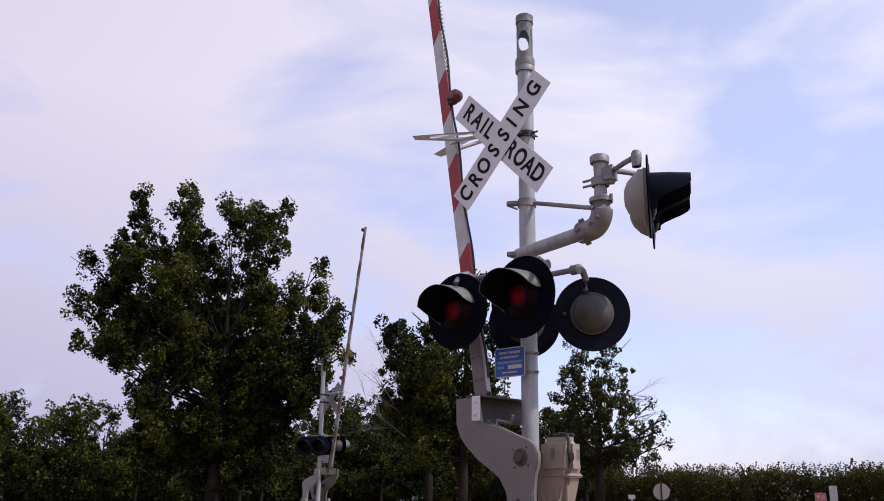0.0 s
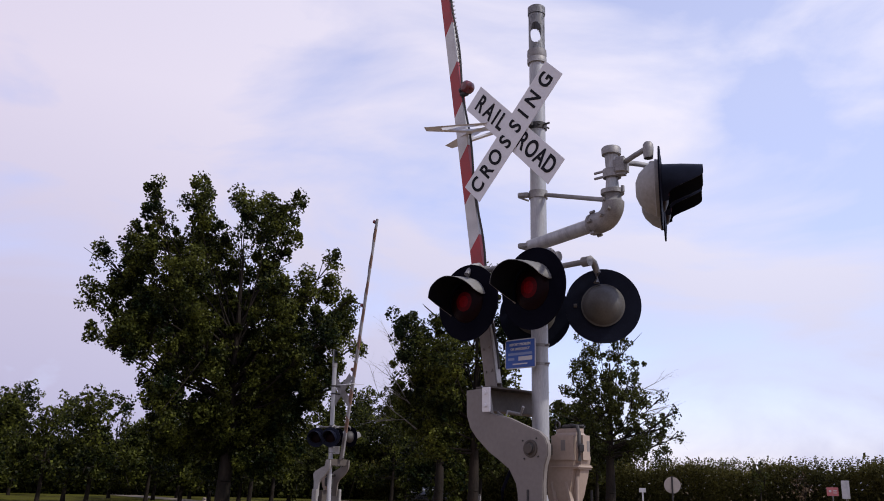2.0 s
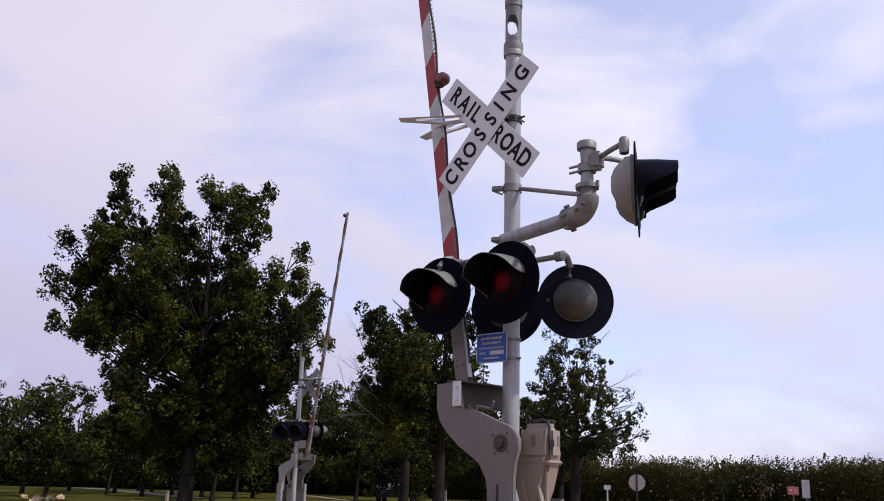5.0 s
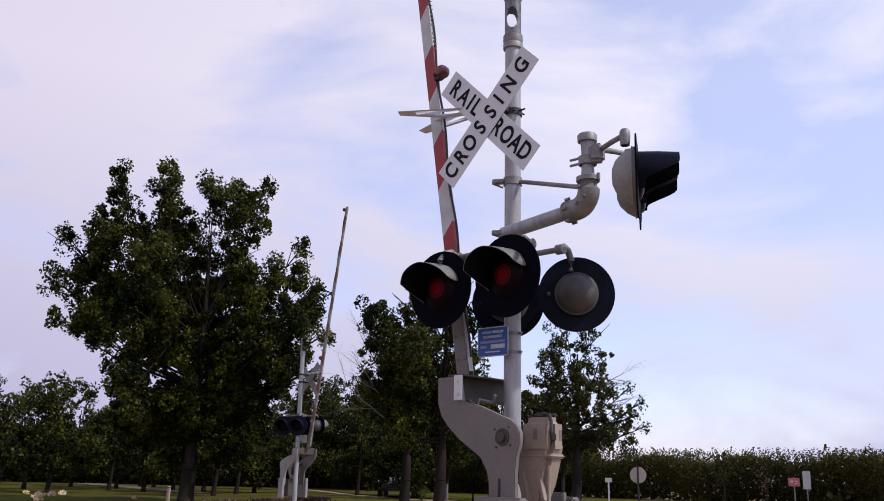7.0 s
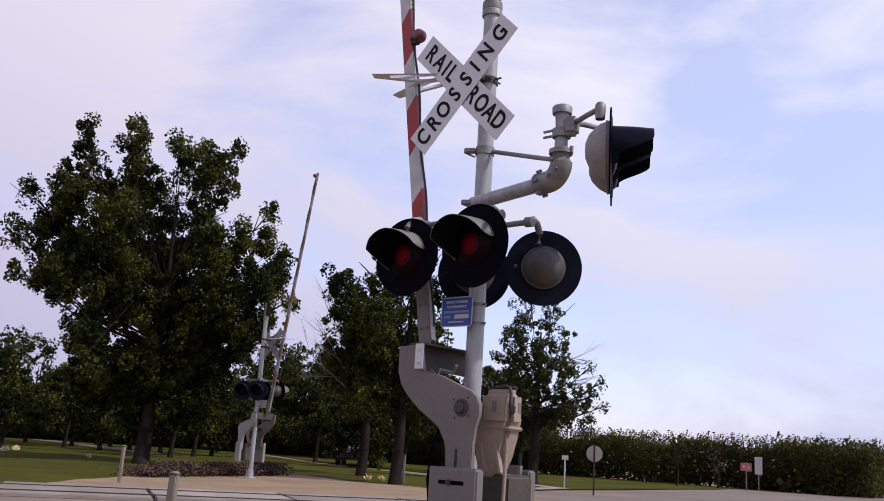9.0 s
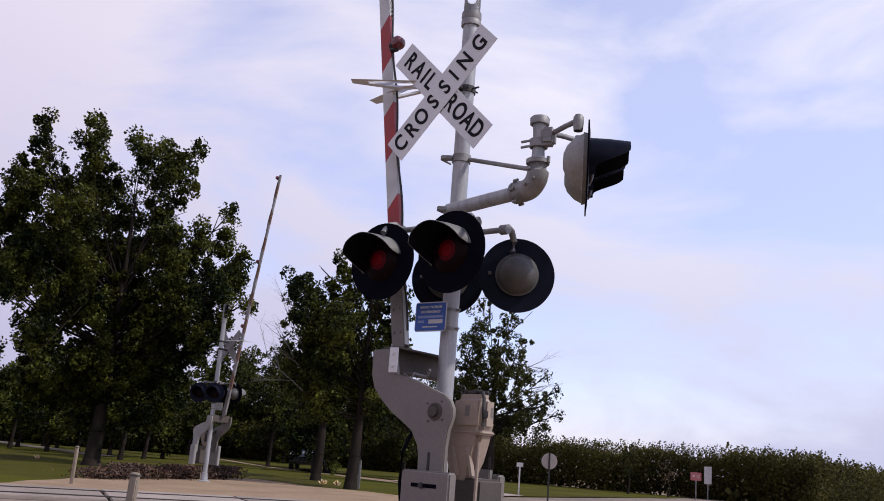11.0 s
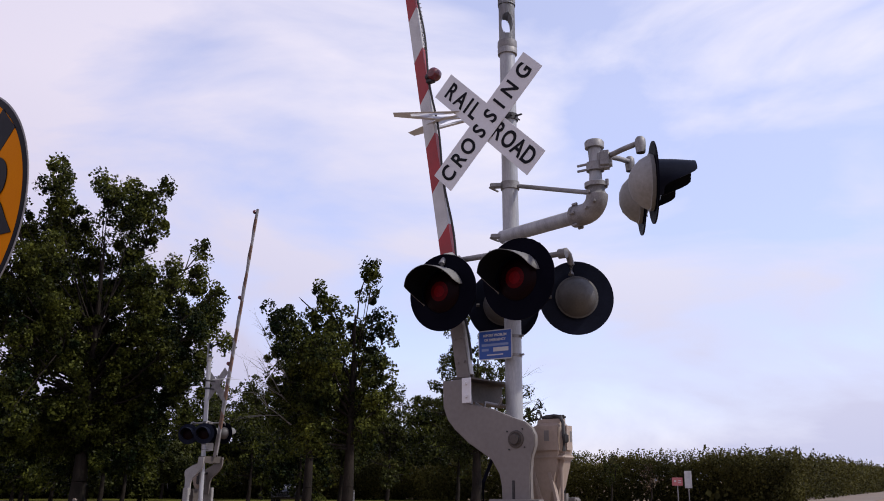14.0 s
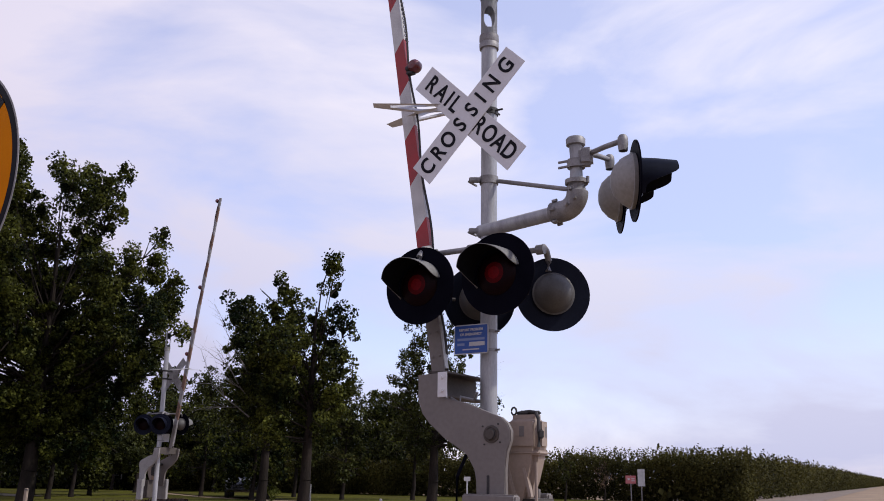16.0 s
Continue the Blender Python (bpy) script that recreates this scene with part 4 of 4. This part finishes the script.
def tree(at, trunk_r, fork, lobes, leaf, material, label, seed, per=1100, clump=0.28, deep=0.85, name="tree", extra=1, bare=0, tall=1.2):
    """Trunk and limbs that reach every lobe of a crown. lobes: (across, height, radius)."""
    rng = np.random.default_rng(seed)
    root = thing(name, at, label, "tree")
    across = Vector((at[1] + 5.5, 3.9 - at[0], 0)).normalized()
    ahead = Vector((-across.y, across.x, 0))
    full = []
    for u, z, r in lobes:
        reach = max(0.4, max(abs(p[0]) for p in lobes if abs(p[1] - z) < 1.6))
        span = math.sqrt(max(0.1, reach * reach - u * u * 0.8))
        for k in range(1 + (extra if z < 0.72 * max(p[1] for p in lobes) else 0)):
            w = span * deep * (rng.uniform(-0.35, 0.35) if k == 0 else rng.choice([-1, 1]) * rng.uniform(0.4, 0.95))
            uu = u if k == 0 else u * rng.uniform(0.5, 0.95)
            p = across * uu + ahead * w
            full.append(((p.x, p.y, z * (1 if k == 0 else rng.uniform(0.88, 0.98))), r * (1 if k == 0 else rng.uniform(0.8, 1.0))))
    bm = bmesh.new()
    top = max(l[1] for l in lobes)
    pts = [Vector((0, 0, 0)), Vector((0.05, 0.02, fork * 0.5)), Vector((0.02, 0.08, fork))]
    tube(bm, pts[0] - Vector((0, 0, 0.05)), (0, 0, 0.25), trunk_r * 1.35, trunk_r * 1.05, 12)
    tube(bm, (0, 0, 0.2), pts[1], trunk_r * 1.06, trunk_r * 0.92, 12)
    tube(bm, pts[1], pts[2], trunk_r * 0.93, trunk_r * 0.8, 12)
    lead = pts[2] + Vector((0.1, 0, (top - fork) * 0.75))
    tube(bm, pts[2], lead, trunk_r * 0.75, trunk_r * 0.15, 10)
    for c, r in full:
        c = Vector(c)
        h = max(0.0, min(0.95, (c.z - fork) / (top - fork) * 0.6))
        s = pts[2].lerp(lead, h)
        mid = s.lerp(c, 0.5) - Vector((0, 0, 0.15 * (c - s).length * 0.5))
        k = trunk_r * (0.3 - 0.18 * h)
        tube(bm, s, mid, k * 0.75, k * 0.4, 6, False)
        tube(bm, mid, c, k * 0.4, 0.012, 6, False)
        for _ in range(3):
            e = c + Vector(rng.normal(size=3)) * r * 0.6
            tube(bm, c.lerp(mid, 0.3), e, 0.022, 0.008, 5, False)
    for _ in range(bare):
        z = rng.uniform(0.35, 0.7) * top
        aa = rng.uniform(0, 6.28)
        s = Vector((0, 0, z))
        for _k in range(3):
            e = s + Vector((math.cos(aa) * 0.9, math.sin(aa) * 0.9, rng.uniform(0.2, 0.7)))
            tube(bm, s, e, 0.03, 0.012, 5, False)
            s = e
            aa += rng.uniform(-0.5, 0.5)
    part("trunk", bm, M_BARK, root, "dark rough bark")
    P = lobe_points(rng, full, per, clump, tall=tall)
    quads("crown", leaves(rng, P, leaf), material, root)
    return root


M_TWIG = mat("pale_dead_twig", (0.2, 0.18, 0.17), (0.11, 0.1, 0.09), 0.9, 0, 6, 40, 0.2)


def bare_limb(owner, start, heading, length, seed):
    """A leafless limb that forks into finer and finer twigs."""
    r = np.random.default_rng(seed)
    bm = bmesh.new()

    def grow(p, d, ln, rad, depth):
        for _ in range(3):
            e = p + d * ln / 3 + Vector(r.normal(size=3)) * ln * 0.03
            tube(bm, p, e, rad, rad * 0.8, 4, False)
            p, rad = e, rad * 0.8
            if depth:
                for _k in range(2):
                    grow(p, (d + Vector(r.normal(size=3)) * 0.45).normalized(), ln * r.uniform(0.4, 0.6), rad * 0.6, depth - 1)

    grow(Vector(start), Vector(heading).normalized(), length, 0.022, 2)
    part("bare_limb", bm, M_TWIG, owner, "pale leafless dead limb")


A_LOBES = [(-3.1, 10.55, 0.55), (-3.6, 9.25, 0.44), (-2.9, 9.65, 0.66), (-1.55, 11.17, 0.52), (-1.55, 10.15, 0.62), (-1.1, 9.23, 0.77), (0.0, 11.05, 0.39), (0.1, 10.15, 0.5), (0.9, 10.95, 0.5), (1.0, 9.85, 0.72), (1.95, 11.17, 0.31), (1.45, 10.60, 0.44),
           (1.72, 9.79, 0.55), (0.82, 8.87, 0.99), (-0.51, 8.67, 0.99), (-1.94, 9.08, 0.88), (-4.59, 8.57, 0.33), (-3.88, 7.75, 0.66), (-4.79, 7.14, 0.39), (-2.96, 7.96, 0.99), (-2.65, 6.63, 0.99), (-4.59, 5.81, 0.31), (-3.88, 5.92, 0.5), (-3.16, 5.51, 0.5), (-3.5, 7.1, 0.85), (-3.4, 6.2, 0.7), (-4.1, 6.9, 0.5), (-3.5, 8.6, 0.6),
           (-1.53, 7.34, 1.21), (-1.53, 5.92, 1.21), (0.1, 7.34, 1.21), (0.1, 5.92, 1.32), (1.63, 6.94, 1.1), (1.63, 5.51, 1.32), (3.25, 8.77, 0.33), (3.25, 7.96, 0.55), (2.53, 7.65, 0.66), (3.96, 7.55, 0.31), (3.45, 6.94, 0.77), (4.06, 6.63, 0.39),
           (4.27, 5.81, 0.33), (3.25, 5.92, 0.88), (2.74, 4.59, 1.21), (3.86, 4.59, 0.66), (-2.14, 4.08, 0.88), (-0.61, 4.08, 1.32), (1.12, 3.77, 1.43), (-1.94, 2.75, 0.88), (-0.31, 2.45, 1.1), (1.73, 2.45, 1.1)]
tree((-22.97, 11.98, 0), 0.25, 2.2, A_LOBES, 0.105, M_LEAF, "large dark-green broadleaf tree with upright pollarded limbs", 3, 4600, 0.29, bare=0, tall=1.3)
middle_tree = tree((-14.08, 14.67, 0), 0.17, 1.9, [(-2.12, 5.9, .5), (-1.02, 6.3, .55), (-0.42, 5.9, .5), (0.58, 7.3, .32), (0.58, 6.7, .45), (0.68, 5.9, .42), (1.08, 5.4, .4), (-1.92, 5.2, .7), (-0.82, 5.2, .8), (0.28, 5, .8), (-1.92, 4.2, .8), (-0.62, 4.2, .9), (0.68, 4.1, .8), (-1.42, 3.1, .8), (0.08, 3.0, .8), (0.78, 2.5, .5), (-0.92, 2.3, .6), (0.98, 3.3, .6)], 0.092, M_LEAF, "dark-green tree with a tall pointed leader", 5, 3600, 0.22, bare=2, tall=1.3)
tree((-18.57, 17.8, 0), 0.17, 1.8, [(-.8, 5.8, .7), (.6, 5.4, .8), (-.3, 4.6, 1.0), (.9, 4.2, .9), (-1, 3.6, .9), (.2, 3.2, 1.0)], 0.095, M_LEAF, "dark-green tree behind the crossing signal", 6, 2800, 0.24, tall=1.3)
olive_tree = tree((-15.5, 23.7, 0), 0.2, 1.8, [(-.3, 7.0, .55), (.6, 6.4, .6), (-.8, 6.2, .6), (-.2, 5.6, .9), (.9, 5.2, .8), (-1, 4.9, .8), (.2, 4.3, 1.0), (1.3, 4.3, .5), (-1.2, 3.7, .9), (.8, 3.2, 1.0), (1.8, 3.3, .4), (2.3, 3.5, .2), (2.5, 3.9, .18), (2.0, 4.4, .2), (2.6, 3.0, .18), (-.6, 2.6, .9), (1.7, 2.7, .7)], 0.09, M_LEAF2, "olive-green tree with sparse drooping side branches", 8, 2300, 0.19, deep=0.6, bare=1)

for k, (z, up) in enumerate(((3.1, 0.9), (3.6, 1.2), (2.6, 0.5))):
    bare_limb(middle_tree, (-1.1, -1.05, z), (-0.5, -0.45, up), 1.6, 40 + k)
for k, (z, up) in enumerate(((3.6, 0.3), (4.3, 0.6), (2.9, 0.1))):
    bare_limb(olive_tree, (0.6, 0.45, z), (0.8, 0.5, up), 1.25, 50 + k)

# belt of smaller trees behind the lawn
rng = np.random.default_rng(21)
belt = []
for k in range(46):
    f = k / 45
    ang = radians(80 - 45 * f) + rng.normal() * 0.012
    dist = rng.uniform(40, 66)
    x, y = 4.1 - math.sin(ang) * dist, -5.3 + math.cos(ang) * dist
    if x > -19 and y > 24:
        continue
    h = rng.uniform(4.2, 5.9) * dist / 50
    lobes = []
    for _ in range(int(rng.integers(8, 12))):
        z = rng.uniform(0.28, 0.95) * h
        lobes.append((float(rng.normal() * 0.32 * h * (1.1 - 0.8 * z / h)), float(z), float(rng.uniform(0.5, 0.95) * h / 5)))
    tree((x, y, 0), 0.1, 1.3, lobes, 0.15, M_LEAF if rng.random() < 0.75 else M_LEAF2, "small dark-green tree in the cemetery belt", 100 + k, 1000, 0.28, extra=1)


# dense orchard edge: leafy wall with thin shoots on top
def orchard(name, a, b, depth, h, n, leaf, seed, label, shoots, material=None):
    r2 = np.random.default_rng(seed)
    a, b = np.array(a, float), np.array(b, float)
    t = r2.uniform(0, 1, n)
    d = (b - a) / np.linalg.norm(b - a)
    back = np.array([-d[1], d[0]])
    w = depth * r2.uniform(0, 1, n) ** 1.7
    z = h * (1 - r2.uniform(0, 1, n) ** 1.4 * 0.98)
    xy = a + t[:, None] * (b - a) + back * (w + 0.25 * np.sin(t * np.linalg.norm(b - a) * 2.1) * r2.uniform(0.5, 1, n))[:, None]
    xy += back * (1.3 * np.clip(1 - z / h, 0, 1) ** 1.5)[:, None]
    hh = z + 0.18 * np.sin(t * np.linalg.norm(b - a) * 1.3) + r2.normal(size=n) * 0.1
    P = np.column_stack([xy, np.clip(hh, 0.05, None)])
    k = n // 8
    t2 = r2.uniform(0, 1, k)
    B = a + t2[:, None] * (b - a) + back * (depth * r2.uniform(0.5, 1, k))[:, None]
    core = leaves(r2, np.column_stack([B, h * 0.9 * r2.uniform(0.02, 1, k)]), leaf * 2.2, 0.1)
    S = []
    for _ in range(shoots):
        q = a + r2.uniform() * (b - a) + back * r2.uniform(0, depth)
        hs = r2.uniform(0.2, 0.7)
        zz = np.linspace(h * 0.92, h + hs, 9)
        S.append(np.column_stack([q[0] + r2.normal(size=9) * 0.05, q[1] + r2.normal(size=9) * 0.05, zz]))
    if S:
        P = np.concatenate([P] + S)
    ob = quads(name, np.concatenate([leaves(r2, P, leaf, 0.1), core]), material or M_LEAF3)
    return tagged(ob, label, "orchard", kind="stuff")


orchard("orchard_edge", (-75, 30.5), (-8.3, 41.5), 3.5, 2.1, 170000, 0.12, 31, "dense green orchard edge with thin upright shoots", 3600)
orchard("orchard_edge", (-8.3, 41.5), (-45, 420), 5, 2.25, 150000, 0.17, 32, "dense green orchard edge receding along the road", 3000)

orchard("woodland_edge", (-78, 6), (-30, 48), 8, 3.6, 70000, 0.3, 33, "dark shaded woodland edge behind the lawn", 300, M_LEAF)

tree((-16.2, 37.2, 0), 0.05, 0.8, [(0, 2.0, .35), (-.3, 1.7, .35), (.3, 1.6, .35), (0, 1.3, .4)], 0.1, M_LEAF2, "small olive young tree in front of the orchard", 61, 900, 0.16)
M_TAN = mat("withered_leaf", (0.13, 0.085, 0.05), (0.06, 0.04, 0.025), 0.6, 0, 0.5, 4, 0, island=0.5, spec=0.1)
tree((-14.7, 38.6, 0), 0.05, 0.6, [(0, 1.7, .3), (-.35, 1.4, .3), (.35, 1.3, .3), (0, 1.0, .35)], 0.09, M_TAN, "small withered brown tree in front of the orchard", 62, 500, 0.16)

# bark-mulch bed with low shrubs beside the sandy mound
bed = thing("shrub_bed", (-16.4, 10.1, 0), "low dark brown shrub bed beside the sandy mound", "shrub")
r3 = np.random.default_rng(7)
n = 9000
t = r3.uniform(-1, 1, n)
P = np.column_stack([-1.1 * t + r3.normal(size=n) * 0.25, 3.0 * t + r3.normal(size=n) * 0.25, 0.36 * r3.uniform(0, 1, n) ** 0.6 * (0.85 + 0.25 * np.sin(t * 9))])
M_BROWN = mat("dry_brown_shrub", (0.085, 0.042, 0.024), (0.03, 0.016, 0.01), 0.8, 0, 2, 20, 0, island=0.4)
quads("foliage", leaves(r3, P, 0.075), M_BROWN, bed)

# grave flowers on the lawn: petals and leaves that spring from one foot
def flower_bunch(x, y, size, rng_):
    vs, fs = [(0, 0, 0)], []
    for _ in range(26):
        d = Vector((*rng_.normal(size=2) * 0.6, rng_.uniform(0.5, 1.2))).normalized()
        side = d.cross(Vector((0.3, 0.2, 0.1))).normalized() * size * 0.35
        ln = size * rng_.uniform(0.7, 1.3)
        k = len(vs)
        vs += [tuple(d * ln * 0.75 - side), tuple(d * ln * 1.2), tuple(d * ln * 0.75 + side)]
        fs.append((0, k, k + 1, k + 2))
    me = bpy.data.meshes.new("flower_bunch")
    me.from_pydata(vs, [], fs)
    me.materials.append(M_PETAL)
    ob = tagged(new("flower_bunch", me), "small bunch of bright flowers on the lawn", "flowers", "grave flowers")
    ob.location = (x, y, 0.03)


for k in range(16):
    flower_bunch(-24 - r3.uniform(0, 9), 5.5 + r3.uniform(0, 7), r3.uniform(0.08, 0.15), r3)
for x, y in ((-15.6, 15.1), (-15.3, 15.4)):
    flower_bunch(x, y, 0.14, r3)


# light-green bush behind the tree trunks
bush = thing("bush", (-24.7, 25.1, 0), "small light-green leafy bush on the shaded lawn", "bush")
M_BUSH = mat("light_green_leaf", (0.13, 0.15, 0.03), (0.05, 0.065, 0.012), 0.5, 0, 2, 20, 0, island=0.4, trans=0.25, spec=0.1)
bm = bmesh.new()
for k in range(7):
    tube(bm, (0, 0, -0.02), (0.35 * math.cos(k * 0.9), 0.35 * math.sin(k * 0.9), 0.5), 0.012, 0.006, 5)
part("stems", bm, M_BARK, bush)
quads("foliage", leaves(r3, lobe_points(r3, [((-.25, .2, .35), .3), ((.25, -.2, .35), .3), ((0, 0, .5), .3)], 2600, 0.13, 14), 0.08), M_BUSH, bush)


# dark car parked on the path in the shade
M_PAINT = mat("black_car_paint", (0.012, 0.012, 0.014), (0.008, 0.008, 0.01), 0.25, 0, 3, 60, 0.0, coat=0.6)
M_GLASS = mat("dark_car_glass", (0.03, 0.035, 0.04), (0.02, 0.022, 0.026), 0.05, 0, 3, 40, 0.0, spec=0.8)
M_TYRE = mat("tyre_rubber", (0.018, 0.018, 0.018), (0.01, 0.01, 0.01), 0.8, 0, 9, 60, 0.1)


def parked_car(at, rz):
    root = thing("car", at, "black parked saloon car in the shade of the trees", "car")
    root.rotation_euler = (0, 0, radians(rz))
    bm = bmesh.new()
    slab(bm, [(-2.15, 0.3), (-2.2, 0.55), (-2.1, 0.82), (-1.6, 0.9), (-0.9, 0.93), (0.75, 0.93), (1.7, 0.85), (2.1, 0.72), (2.2, 0.5), (2.15, 0.28)], 1.72)
    bmesh.ops.bevel(bm, geom=bm.edges[:], offset=0.07, segments=3, affect="EDGES")
    part("body", bm, M_PAINT, root)
    bm = bmesh.new()
    rings = [[bm.verts.new((x, y, z)) for x, y in ((a, -w), (b, -w), (b, w), (a, w))] for a, b, w, z in ((-1.65, 0.85, 0.76, 0.9), (-1.05, 0.1, 0.6, 1.36))]
    for k in range(4):
        bm.faces.new((rings[0][k], rings[0][(k + 1) % 4], rings[1][(k + 1) % 4], rings[1][k]))
    part("window", bm, M_GLASS, root, "dark reflecting car windows", smooth=False)
    bm = bmesh.new()
    box(bm, (-0.48, 0, 1.385), (1.2, 1.24, 0.07), bev=0.03)
    for sx, tx in ((0.86, 0.12), (-1.66, -1.07)):
        for sy in (-1, 1):
            tube(bm, (sx, sy * 0.77, 0.9), (tx, sy * 0.61, 1.38), 0.035, seg=6)
    part("roof", bm, M_PAINT, root)
    for x in (-1.35, 1.35):
        for y in (-0.8, 0.8):
            m = Matrix.Translation((x, y, 0.31)) @ pose(0, 0, 0, 90)
            bm = bmesh.new()
            lathe(bm, [(0.2, -0.1), (0.29, -0.1), (0.31, -0.07), (0.31, 0.07), (0.29, 0.1), (0.2, 0.1)], m, 24)
            wheel = part("wheel", bm, M_TYRE, root)
            bm = bmesh.new()
            lathe(bm, [(0.001, -0.08), (0.16, -0.085), (0.2, -0.1), (0.2, 0.1), (0.16, 0.085), (0.001, 0.08)], m, 24)
            part("rim", bm, M_GALV, wheel)
    for y in (-0.62, 0.62):
        bm = bmesh.new()
        box(bm, (2.13, y, 0.66), (0.1, 0.32, 0.13), bev=0.03)
        part("headlight", bm, M_WHITE, root, "pale headlight")
    return root


parked_car((-28.2, 27.2, 0.03), -50)
